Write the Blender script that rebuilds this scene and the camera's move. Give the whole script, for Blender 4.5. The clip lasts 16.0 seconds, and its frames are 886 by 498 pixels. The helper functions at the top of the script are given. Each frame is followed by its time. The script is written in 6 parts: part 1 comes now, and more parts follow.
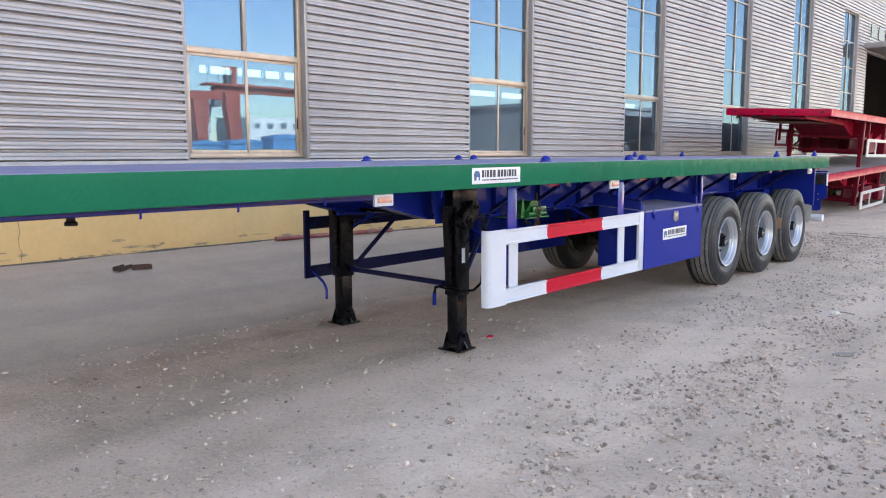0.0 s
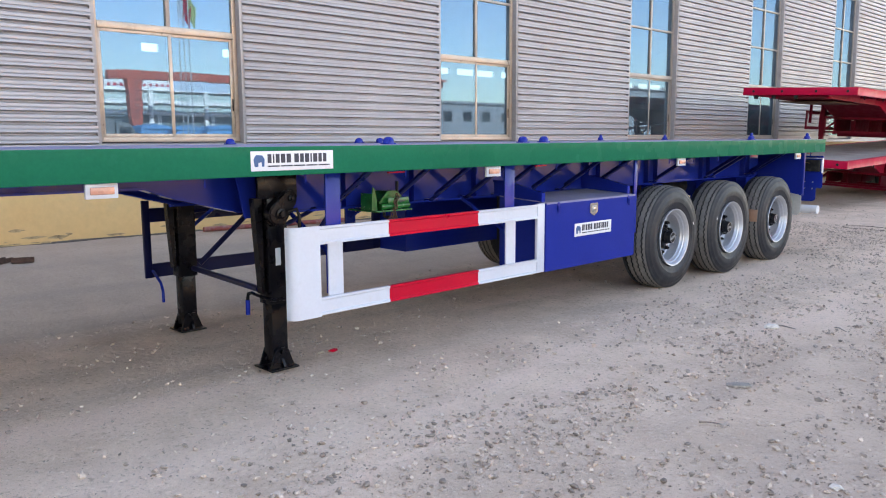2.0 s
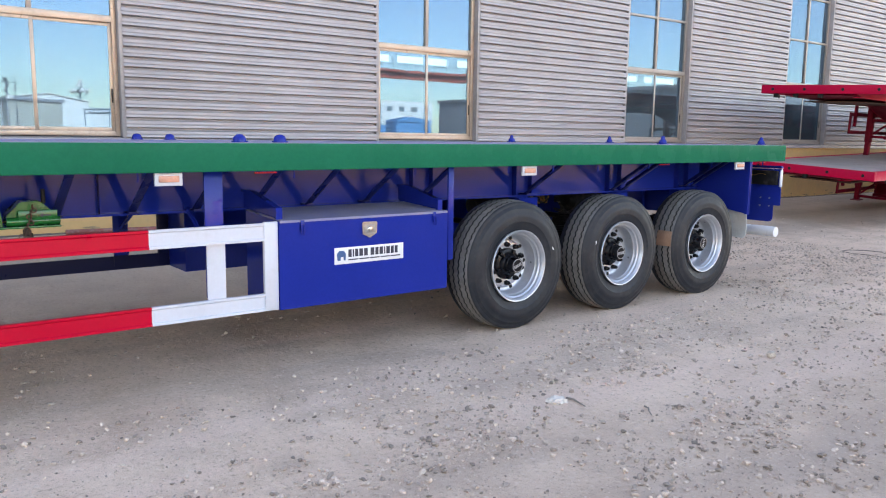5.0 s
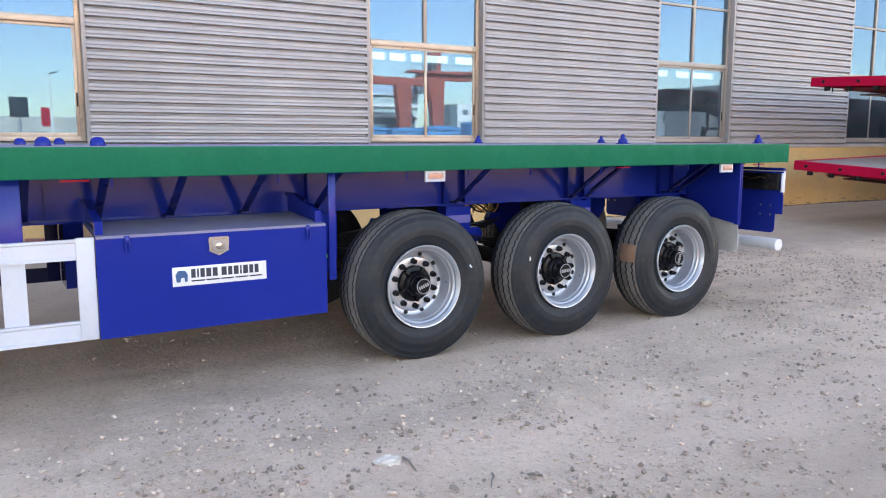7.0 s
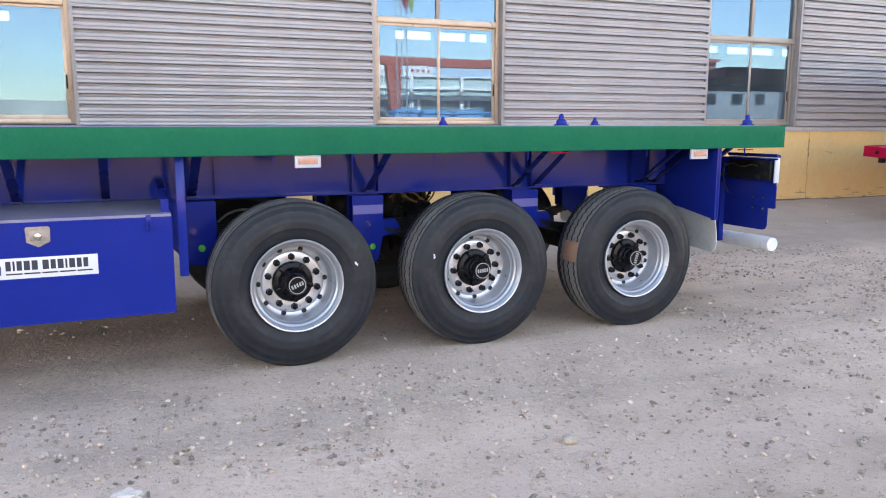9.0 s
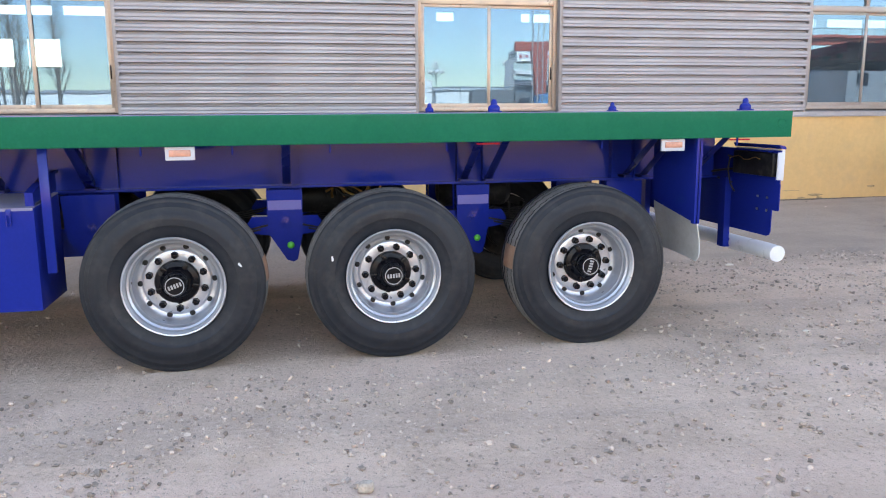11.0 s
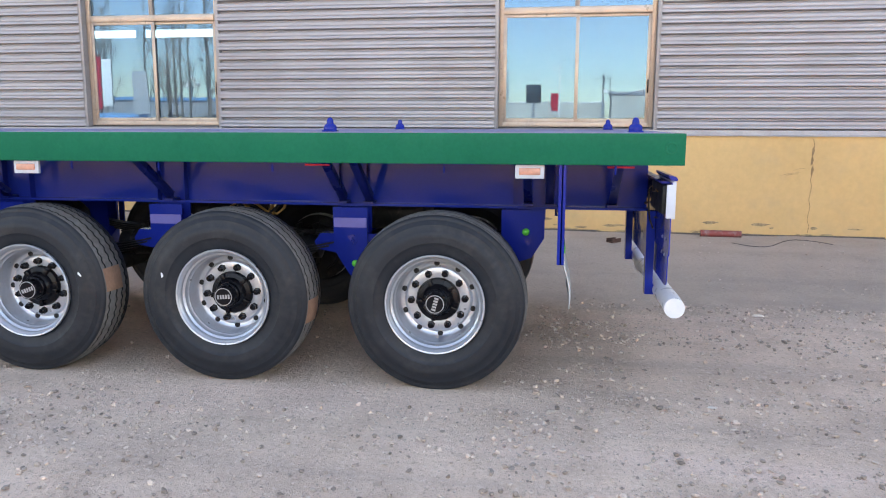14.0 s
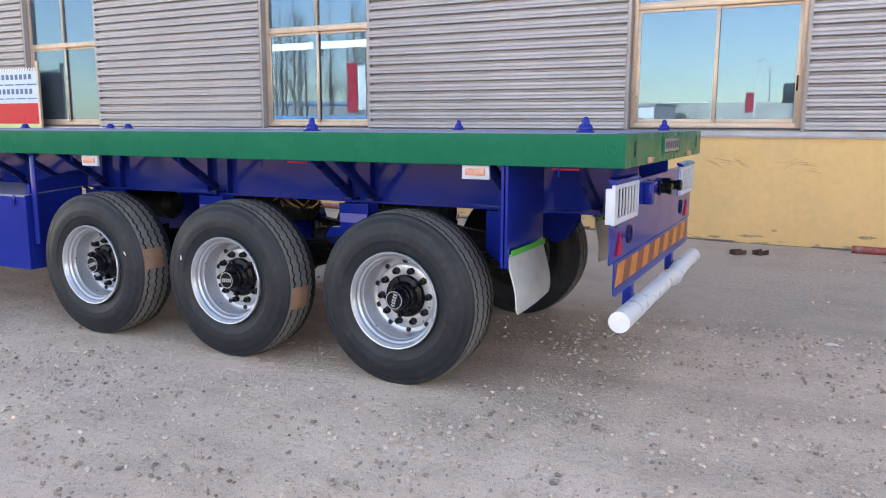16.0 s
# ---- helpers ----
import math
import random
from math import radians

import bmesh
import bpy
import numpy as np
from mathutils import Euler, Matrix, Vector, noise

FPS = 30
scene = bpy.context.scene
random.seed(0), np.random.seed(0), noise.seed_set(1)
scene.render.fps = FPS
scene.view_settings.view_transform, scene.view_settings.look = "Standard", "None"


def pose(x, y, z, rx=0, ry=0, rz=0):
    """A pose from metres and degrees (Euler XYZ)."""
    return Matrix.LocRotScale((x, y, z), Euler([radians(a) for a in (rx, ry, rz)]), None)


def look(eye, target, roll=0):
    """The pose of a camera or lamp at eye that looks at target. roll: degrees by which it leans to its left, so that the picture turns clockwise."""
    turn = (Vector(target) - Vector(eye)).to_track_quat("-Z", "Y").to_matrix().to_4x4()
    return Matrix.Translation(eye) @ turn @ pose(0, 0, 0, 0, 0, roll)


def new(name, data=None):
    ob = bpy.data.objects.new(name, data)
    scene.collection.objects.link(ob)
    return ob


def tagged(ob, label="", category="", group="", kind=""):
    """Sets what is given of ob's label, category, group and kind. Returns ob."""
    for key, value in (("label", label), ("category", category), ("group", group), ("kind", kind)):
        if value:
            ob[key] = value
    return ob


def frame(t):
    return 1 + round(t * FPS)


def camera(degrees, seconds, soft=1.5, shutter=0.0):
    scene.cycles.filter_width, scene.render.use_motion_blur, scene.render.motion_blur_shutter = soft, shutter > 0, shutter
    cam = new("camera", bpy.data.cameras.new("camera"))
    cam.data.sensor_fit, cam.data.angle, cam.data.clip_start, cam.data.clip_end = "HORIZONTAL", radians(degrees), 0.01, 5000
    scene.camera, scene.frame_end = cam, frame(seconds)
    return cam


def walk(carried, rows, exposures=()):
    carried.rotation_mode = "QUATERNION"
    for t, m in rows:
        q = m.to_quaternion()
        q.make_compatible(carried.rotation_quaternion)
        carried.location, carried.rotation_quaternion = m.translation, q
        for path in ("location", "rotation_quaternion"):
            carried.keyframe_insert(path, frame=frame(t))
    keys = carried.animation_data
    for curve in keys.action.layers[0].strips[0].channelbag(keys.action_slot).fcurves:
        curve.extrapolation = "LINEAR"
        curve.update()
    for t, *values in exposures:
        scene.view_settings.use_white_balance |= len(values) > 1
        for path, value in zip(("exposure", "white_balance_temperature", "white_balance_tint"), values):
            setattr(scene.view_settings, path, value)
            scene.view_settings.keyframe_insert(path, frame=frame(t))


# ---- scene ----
cam = camera(59.7, 16.0, soft=1.1)
PATH = [
    (0, (0.024, 0.021, 1.596), (-1.278, 1.519, 1.353), -0.2),
    (0.5, (0.081, 0.528, 1.588), (-1.227, 2.019, 1.334), -0.3),
    (1, (0.25, 1.0, 1.574), (-1.087, 2.465, 1.315), -0.5),
    (1.5, (0.354, 1.475, 1.55), (-1.022, 2.902, 1.283), -0.5),
    (2, (0.551, 1.957, 1.556), (-0.86, 3.346, 1.278), -0.3),
    (2.5, (0.67, 2.471, 1.546), (-0.774, 3.825, 1.256), 0.0),
    (3, (0.748, 2.936, 1.556), (-0.725, 4.258, 1.264), 0.3),
    (3.5, (0.873, 3.468, 1.551), (-0.627, 4.759, 1.26), 0.6),
    (4, (0.981, 4.009, 1.563), (-0.542, 5.273, 1.273), 0.8),
    (4.5, (1.11, 4.519, 1.556), (-0.432, 5.759, 1.269), 0.9),
    (5, (1.138, 4.968, 1.572), (-0.427, 6.18, 1.29), 0.7),
    (7.5, (1.297, 7.014, 1.562), (-0.421, 8.001, 1.287), 0.1),
    (8, (1.361, 7.407, 1.56), (-0.381, 8.348, 1.282), 0.2),
    (8.5, (1.292, 7.864, 1.538), (-0.484, 8.734, 1.241), 0.3),
    (9, (1.305, 8.288, 1.545), (-0.508, 9.072, 1.229), 0.1),
    (11.5, (1.207, 10.412, 1.55), (-0.74, 10.705, 1.199), -0.3),
    (12, (1.179, 10.809, 1.542), (-0.783, 10.983, 1.194), -0.3),
    (12.5, (1.12, 11.246, 1.566), (-0.851, 11.302, 1.233), -0.4),
    (13, (1.126, 11.718, 1.583), (-0.847, 11.682, 1.257), -0.5),
    (13.5, (0.983, 12.182, 1.584), (-0.986, 12.041, 1.26), -0.2),
    (14, (0.929, 12.655, 1.594), (-1.027, 12.386, 1.274), 0.2),
    (14.5, (0.751, 13.093, 1.579), (-1.17, 12.638, 1.262), 0.4),
    (15, (0.674, 13.515, 1.588), (-1.206, 12.906, 1.279), 0.4),
    (15.5, (0.628, 13.94, 1.58), (-1.202, 13.193, 1.271), 0.2),
    (16, (0.472, 14.307, 1.59), (-1.296, 13.428, 1.272), 0.2),
]
STOPS, KELVIN, TINT = 2.55, 8600, 20

walk(cam, [(t, look(eye, target, roll)) for t, eye, target, roll in PATH], [(0.0, STOPS - 0.12, KELVIN, TINT), (5.0, STOPS - 0.05, KELVIN, TINT), (9.0, STOPS, KELVIN, TINT), (12.5, STOPS - 0.06, KELVIN, TINT), (16.0, STOPS - 0.09, KELVIN, TINT)])

# ---- world and sun: low sun behind the hall, the yard in its shade ----
world = bpy.data.worlds.new("sky")
scene.world = world
world.use_nodes = True
wn = world.node_tree.nodes
sky = wn.new("ShaderNodeTexSky")
sky.sky_type, sky.sun_disc = "NISHITA", False
sky.sun_elevation, sky.sun_rotation = radians(30), radians(255)
sky.air_density, sky.dust_density, sky.ozone_density = 1.0, 0.3, 1.5
wn["Background"].inputs["Strength"].default_value = 0.14
world.node_tree.links.new(sky.outputs["Color"], wn["Background"].inputs["Color"])
sun = new("sun", bpy.data.lights.new("sun", "SUN"))
sun.data.energy, sun.data.angle, sun.data.color = 5.0, radians(0.5), (1.0, 0.95, 0.88)
sun.matrix_world = look((-40, -10.7, 23.9), (0, 0, 0))


# ---- materials ----
def mat(name, col, rough=0.5, metal=0.0, vary=0.12, scale=3.0, fine=60.0, bump=0.0, bump_scale=80.0, dirt=None, dirt_at=0.6,
        dirt_amt=0.5, coat=0.0, spec=0.5, rand=0.0):
    """A painted, metal or mineral surface: broad and fine variation in colour, uneven gloss, fine relief and stains."""
    m = bpy.data.materials.new(name)
    m.use_nodes = True
    n, l = m.node_tree.nodes, m.node_tree.links
    b = n["Principled BSDF"]
    b.inputs["Metallic"].default_value = metal
    b.inputs["Coat Weight"].default_value = coat
    b.inputs["Coat Roughness"].default_value = 0.08
    b.inputs["Specular IOR Level"].default_value = spec
    tc = n.new("ShaderNodeTexCoord")

    def noise_at(sc, detail=4.0):
        t = n.new("ShaderNodeTexNoise")
        t.inputs["Scale"].default_value, t.inputs["Detail"].default_value = sc, detail
        l.new(tc.outputs["Object"], t.inputs["Vector"])
        return t.outputs["Fac"]

    def ramp(fac, a, b2, lo, hi):
        r = n.new("ShaderNodeMapRange")
        r.inputs["From Min"].default_value, r.inputs["From Max"].default_value = lo, hi
        r.inputs["To Min"].default_value, r.inputs["To Max"].default_value = a, b2
        l.new(fac, r.inputs["Value"])
        return r.outputs["Result"]

    def mul(a, b2):
        x = n.new("ShaderNodeMath")
        x.operation = "MULTIPLY"
        l.new(a, x.inputs[0]), l.new(b2, x.inputs[1])
        return x.outputs[0]

    broad, small = noise_at(scale), noise_at(fine)
    value = mul(ramp(broad, 1 - vary, 1 + vary, 0.3, 0.7), ramp(small, 1 - vary * 0.7, 1 + vary * 0.7, 0.3, 0.7))
    if rand:
        oi = n.new("ShaderNodeObjectInfo")
        value = mul(value, ramp(oi.outputs["Random"], 1 - rand, 1 + rand, 0.0, 1.0))
    mix = n.new("ShaderNodeVectorMath")
    mix.operation = "SCALE"
    mix.inputs[0].default_value = col
    l.new(value, mix.inputs["Scale"])
    out = mix.outputs["Vector"]
    if dirt:
        dm = n.new("ShaderNodeMix")
        dm.data_type = "RGBA"
        l.new(out, dm.inputs["A"])
        dm.inputs["B"].default_value = (*dirt, 1)
        l.new(ramp(mul(noise_at(scale * 1.7, 8.0), ramp(noise_at(fine * 0.4), 0.8, 1.2, 0.3, 0.7)), 0.0, dirt_amt, dirt_at - 0.12, dirt_at + 0.2), dm.inputs["Factor"])
        out = dm.outputs["Result"]
    l.new(out, b.inputs["Base Color"])
    l.new(ramp(noise_at(scale * 2.3), max(rough - 0.08, 0.03), min(rough + 0.1, 1.0), 0.3, 0.7), b.inputs["Roughness"])
    if bump:
        bp = n.new("ShaderNodeBump")
        bp.inputs["Strength"].default_value, bp.inputs["Distance"].default_value = 1.0, bump
        l.new(noise_at(bump_scale, 6.0), bp.inputs["Height"])
        l.new(bp.outputs["Normal"], b.inputs["Normal"])
    return m


DUST = (0.33, 0.30, 0.27)
BLUE = mat("blue_paint", (0.0052, 0.0215, 0.235), 0.11, vary=0.05, scale=2.0, bump=0.0008, bump_scale=3, coat=0.0, spec=0.18)
# blue paint darkened in its colour, for parts that stand in shade
SHADEBLUE = mat("shaded_blue_paint", (0.0025, 0.005, 0.0462), 0.35, vary=0.08, scale=2.0, bump=0.0005, bump_scale=35, spec=0.2)
DECKBLUE = mat("dusty_blue_deck_plate", (0.21, 0.2058, 0.336), 0.6, vary=0.10, scale=1.5, bump=0.002, bump_scale=60, dirt=DUST, dirt_at=0.55, dirt_amt=0.5, spec=0.3)
GREEN = mat("green_paint", (0.0, 0.138, 0.074), 0.24, vary=0.07, scale=1.4, bump=0.0016, bump_scale=5, spec=0.04)
WINCHGREEN = mat("bright_green_paint", (0.001, 0.135, 0.030), 0.2, vary=0.15, scale=12, dirt=(0.004, 0.012, 0.006), dirt_at=0.56, dirt_amt=0.6)
WHITE = mat("white_paint", (0.54, 0.57, 0.635), 0.38, vary=0.03, scale=2.5, bump=0.0006, bump_scale=25, dirt=DUST, dirt_at=0.66, dirt_amt=0.2)
REDP = mat("red_paint", (0.5208, 0.0008, 0.0235), 0.34, vary=0.05, scale=3, bump=0.0004, bump_scale=25, spec=0.18)
BLACKP = mat("black_paint", (0.003, 0.003, 0.005), 0.26, vary=0.15, scale=4, bump=0.0006, bump_scale=40, dirt=DUST, dirt_at=0.74, dirt_amt=0.05, spec=0.2)
BLACKM = mat("greasy_black_steel", (0.005, 0.005, 0.0059), 0.55, vary=0.3, scale=8, bump=0.001, bump_scale=60, dirt=DUST, dirt_at=0.66, dirt_amt=0.12, spec=0.3)
TYRE = mat("tyre_rubber", (0.0143, 0.0172, 0.0227), 0.48, vary=0.10, scale=4, bump=0.0006, bump_scale=140, dirt=(0.07, 0.068, 0.066), dirt_at=0.62, dirt_amt=0.3, spec=0.28)
TREAD = mat("dusty_tread_rubber", (0.15, 0.142, 0.136), 0.75, vary=0.2, scale=14, bump=0.001, bump_scale=120)
GROOVE = mat("dark_tread_groove", (0.0101, 0.0092, 0.0092), 0.9, vary=0.2, scale=18)
RIM = mat("silver_rim_paint", (0.47, 0.49, 0.53), 0.34, 0.6, vary=0.07, scale=6, fine=40)
# blue paint with the light it catches mixed into the colour
LILAC = mat("lit_blue_paint", (0.126, 0.1218, 0.4032), 0.5, vary=0.06, scale=6)
STEEL = mat("worn_steel", (0.3528, 0.3528, 0.3612), 0.35, 0.9, vary=0.15, scale=10, dirt=(0.12, 0.08, 0.06), dirt_at=0.6)
WRAP = mat("white_wrapping_film", (0.688, 0.6966, 0.7224), 0.32, vary=0.03, scale=6, bump=0.003, bump_scale=22)
FLAP = mat("grey_white_rubber_flap", (0.5208, 0.5208, 0.504), 0.5, vary=0.06, scale=5, dirt=DUST, dirt_at=0.55, dirt_amt=0.35)
LIME = mat("fluorescent_green_mark", (0.042, 0.5208, 0.0504), 0.5, vary=0.05)
AMBER = mat("amber_reflector", (0.60, 0.27, 0.19), 0.2, vary=0.2, scale=20, fine=220, bump=0.001, bump_scale=260, coat=0.3)
BRASS = mat("tarnished_brass", (0.34, 0.20, 0.06), 0.4, 0.6, vary=0.2, scale=20)
CHROME = mat("chrome", (0.63, 0.6216, 0.588), 0.12, 1.0, vary=0.08, scale=30)
REDLAMP = mat("red_lamp_plastic", (0.42, 0.001, 0.03), 0.35, spec=0.15)
DARKLAMP = mat("dark_lamp_plastic", (0.0168, 0.005, 0.0059), 0.2, coat=0.4)
ORANGE = mat("orange_reflective_tape", (0.6552, 0.2016, 0.0252), 0.35, vary=0.12, scale=12, fine=240, bump=0.0006, bump_scale=300)
BROWNRED = mat("dull_red_reflective_tape", (0.21, 0.0504, 0.0294), 0.4, vary=0.12, scale=12, fine=240)
STICKER = mat("white_sticker", (0.6708, 0.688, 0.7138), 0.35, vary=0.03)
INK = mat("dark_ink", (0.0168, 0.021, 0.042), 0.45, vary=0.05)
INKBLUE = mat("blue_ink", (0.0168, 0.084, 0.2184), 0.45, vary=0.05)
LABEL = mat("brown_paper_label", (0.3024, 0.168, 0.1092), 0.8, vary=0.15, scale=10)
YELLOW = mat("yellow_wall_paint", (0.635, 0.398, 0.172), 0.8, vary=0.06, scale=0.8, fine=14, bump=0.002, bump_scale=30, dirt=(0.46, 0.33, 0.19), dirt_at=0.62, dirt_amt=0.4)
CLAD = mat("grey_cladding_sheet", (0.318, 0.302, 0.319), 0.42, 0.30, vary=0.05, scale=0.7, fine=9, dirt=(0.22, 0.19, 0.19), dirt_at=0.66, dirt_amt=0.25)
TRIM = mat("grey_flashing", (0.3192, 0.3024, 0.3108), 0.45, 0.3, vary=0.07, scale=2, dirt=(0.2, 0.17, 0.15), dirt_at=0.6, dirt_amt=0.4)
FRAME = mat("champagne_aluminium", (0.45, 0.345, 0.275), 0.35, 0.35, vary=0.06, scale=3, dirt=(0.20, 0.16, 0.13), dirt_at=0.6, dirt_amt=0.4)
FRAMEG = mat("bronze_grey_aluminium", (0.30, 0.262, 0.240), 0.4, 0.35, vary=0.06, scale=3)
HALL = mat("hall_inside_paint", (0.252, 0.2604, 0.2772), 0.8, vary=0.1, scale=0.4)
ROOF = mat("roof_sheet", (0.294, 0.3024, 0.336), 0.5, 0.3, vary=0.1, scale=0.5)
REDT = mat("red_trailer_paint", (0.45, 0.004, 0.040), 0.4, vary=0.10, scale=1.4, bump=0.0006, bump_scale=30, spec=0.12)
REDDECK = mat("dusty_deck_plate", (0.38, 0.325, 0.30), 0.7, vary=0.15, scale=1.2, dirt=(0.22, 0.05, 0.05), dirt_at=0.66, dirt_amt=0.4)
# red trailer paint with the shade of legs and underside put into the colour
SHADERED = mat("shaded_red_paint", (0.16, 0.004, 0.018), 0.5, vary=0.15, scale=3, spec=0.12)
# the trailer's blue again, darkened for the struts' shade under the rail
BRACE = mat("shaded_strut_blue", (0.004, 0.012, 0.125), 0.3, vary=0.08, scale=2.0, spec=0.2)
RUST = mat("rusty_steel", (0.084, 0.042, 0.0294), 0.8, 0.2, vary=0.3, scale=14, bump=0.002, bump_scale=60)
PIPE = mat("red_oxide_pipe", (0.252, 0.0462, 0.0378), 0.55, vary=0.15, scale=6, dirt=DUST, dirt_at=0.55)
PALESTONE = mat("pale_stone", (0.47, 0.385, 0.31), 0.85, vary=0.3, scale=30, fine=90, bump=0.002, bump_scale=60)
STONE = mat("grey_stone", (0.34, 0.29, 0.25), 0.9, vary=0.3, scale=6, fine=90, bump=0.002, bump_scale=90)
PAPER = mat("dirty_white_paper", (0.66, 0.58, 0.50), 0.8, vary=0.12, scale=20)
EMBLEM = mat("worn_silver_print", (0.36, 0.36, 0.37), 0.45, 0.3, vary=0.1, scale=40)
CRANE = mat("brick_red_crane_paint", (0.52, 0.11, 0.08), 0.5, vary=0.12, scale=1.0, dirt=(0.2, 0.06, 0.04), dirt_at=0.55, dirt_amt=0.5, spec=0.2)
OFFICE = mat("white_render", (0.80, 0.80, 0.79), 0.8, vary=0.06, scale=0.5)
DARKGLASS = mat("dark_glass", (0.0252, 0.0336, 0.042), 0.1)
SHEDBLUE = mat("blue_roof_sheet", (0.06, 0.27, 0.52), 0.5, vary=0.1, scale=0.6)
BARK = mat("bare_bark", (0.20, 0.168, 0.145), 0.9, vary=0.25, scale=4)
POLE = mat("galvanised_pole", (0.378, 0.3864, 0.4032), 0.45, 0.5, vary=0.1)
BANNERBLUE = mat("pale_blue_banner", (0.462, 0.5712, 0.672), 0.6, vary=0.05)
BANNERYEL = mat("pale_green_banner", (0.45, 0.55, 0.22), 0.6, vary=0.05)


def ground_material():
    m = bpy.data.materials.new("dusty_gravelly_concrete")
    m.use_nodes = True
    n, l = m.node_tree.nodes, m.node_tree.links
    b = n["Principled BSDF"]
    tc = n.new("ShaderNodeTexCoord")

    def tex(kind, sc, detail=5.0):
        t = n.new(kind)
        t.inputs["Scale"].default_value = sc
        if kind == "ShaderNodeTexNoise":
            t.inputs["Detail"].default_value = detail
            t.inputs["Roughness"].default_value = 0.62
        l.new(tc.outputs["Object"], t.inputs["Vector"])
        return t

    def rng(fac, lo, hi, a, b2):
        r = n.new("ShaderNodeMapRange")
        for k, v in zip(("From Min", "From Max", "To Min", "To Max"), (lo, hi, a, b2)):
            r.inputs[k].default_value = v
        l.new(fac, r.inputs["Value"])
        return r.outputs["Result"]

    def mixc(fac, a, c):
        x = n.new("ShaderNodeMix")
        x.data_type = "RGBA"
        l.new(fac, x.inputs["Factor"])
        if isinstance(a, tuple):
            x.inputs["A"].default_value = (*a, 1)
        else:
            l.new(a, x.inputs["A"])
        x.inputs["B"].default_value = (*c, 1)
        return x.outputs["Result"]

    broad = tex("ShaderNodeTexNoise", 0.35).outputs["Fac"]
    mid = tex("ShaderNodeTexNoise", 2.2, 8).outputs["Fac"]
    mp = n.new("ShaderNodeMapping")
    mp.inputs["Scale"].default_value = (1.6, 0.16, 1.0)
    l.new(tc.outputs["Object"], mp.inputs["Vector"])
    tracks = n.new("ShaderNodeTexNoise")
    tracks.inputs["Scale"].default_value, tracks.inputs["Detail"].default_value = 1.0, 6.0
    l.new(mp.outputs["Vector"], tracks.inputs["Vector"])
    grit = tex("ShaderNodeTexNoise", 30, 9).outputs["Fac"]
    fine = tex("ShaderNodeTexNoise", 120, 5).outputs["Fac"]
    peb = tex("ShaderNodeTexVoronoi", 55)
    peb2 = tex("ShaderNodeTexVoronoi", 120)
    col = mixc(rng(broad, 0.38, 0.62, 0, 1), (0.70, 0.510, 0.386), (0.60, 0.436, 0.331))
    col = mixc(rng(mid, 0.45, 0.70, 0, 0.75), col, (0.791, 0.588, 0.454))
    col = mixc(rng(mid, 0.48, 0.28, 0, 0.4), col, (0.415, 0.298, 0.221))
    col = mixc(rng(tracks.outputs["Fac"], 0.52, 0.66, 0, 0.65), col, (0.803, 0.582, 0.469))
    col = mixc(rng(tracks.outputs["Fac"], 0.46, 0.33, 0, 0.62), col, (0.450, 0.337, 0.269))
    col = mixc(rng(grit, 0.56, 0.72, 0, 0.55), col, (0.86, 0.72, 0.60))
    col = mixc(rng(grit, 0.44, 0.30, 0, 0.65), col, (0.246, 0.178, 0.135))
    col = mixc(rng(fine, 0.58, 0.68, 0, 0.5), col, (0.12, 0.095, 0.078))
    # single grains, lighter and darker than the dust between them
    sep = n.new("ShaderNodeSeparateColor")
    l.new(peb.outputs["Color"], sep.inputs["Color"])
    near = rng(peb.outputs["Distance"], 0.30, 0.18, 0, 1)
    pick = rng(sep.outputs["Red"], 0.80, 0.84, 0, 1)
    mm = n.new("ShaderNodeMath")
    mm.operation = "MULTIPLY"
    l.new(near, mm.inputs[0]), l.new(pick, mm.inputs[1])
    col = mixc(mm.outputs[0], col, (0.830, 0.626, 0.491))
    pick2 = rng(sep.outputs["Green"], 0.86, 0.89, 0, 0.55)
    m2 = n.new("ShaderNodeMath")
    m2.operation = "MULTIPLY"
    l.new(near, m2.inputs[0]), l.new(pick2, m2.inputs[1])
    col = mixc(m2.outputs[0], col, (0.242, 0.182, 0.147))
    # the smooth, greyer concrete apron along the hall, darkened further for the wall's shade
    sx_ = n.new("ShaderNodeSeparateXYZ")
    l.new(tc.outputs["Object"], sx_.inputs["Vector"])
    edge = n.new("ShaderNodeMath")
    edge.operation = "MULTIPLY_ADD"
    l.new(mid, edge.inputs[0])
    edge.inputs[1].default_value = 1.2
    l.new(sx_.outputs["X"], edge.inputs[2])
    col = mixc(rng(edge.outputs[0], -4.6, -5.6, 0, 0.6), col, (0.320, 0.266, 0.220))
    # a darkening towards the camera's side, put into the colour to fit the view
    near_tone = n.new("ShaderNodeMath")
    near_tone.operation = "MULTIPLY_ADD"
    l.new(broad, near_tone.inputs[0])
    near_tone.inputs[1].default_value = 2.0
    l.new(sx_.outputs["X"], near_tone.inputs[2])
    col = mixc(rng(near_tone.outputs[0], -1.3, 0.6, 0, 0.5), col, (0.400, 0.298, 0.232))
    l.new(col, b.inputs["Base Color"])
    b.inputs["Roughness"].default_value = 0.88
    b.inputs["Specular IOR Level"].default_value = 0.3
    add = n.new("ShaderNodeMath")
    add.operation = "MULTIPLY_ADD"
    l.new(mm.outputs[0], add.inputs[0])
    add.inputs[1].default_value = 0.8
    l.new(grit, add.inputs[2])
    add2 = n.new("ShaderNodeMath")
    add2.operation = "MULTIPLY_ADD"
    l.new(rng(peb2.outputs["Distance"], 0.5, 0.1, 0, 0.5), add2.inputs[0])
    add2.inputs[1].default_value = 0.5
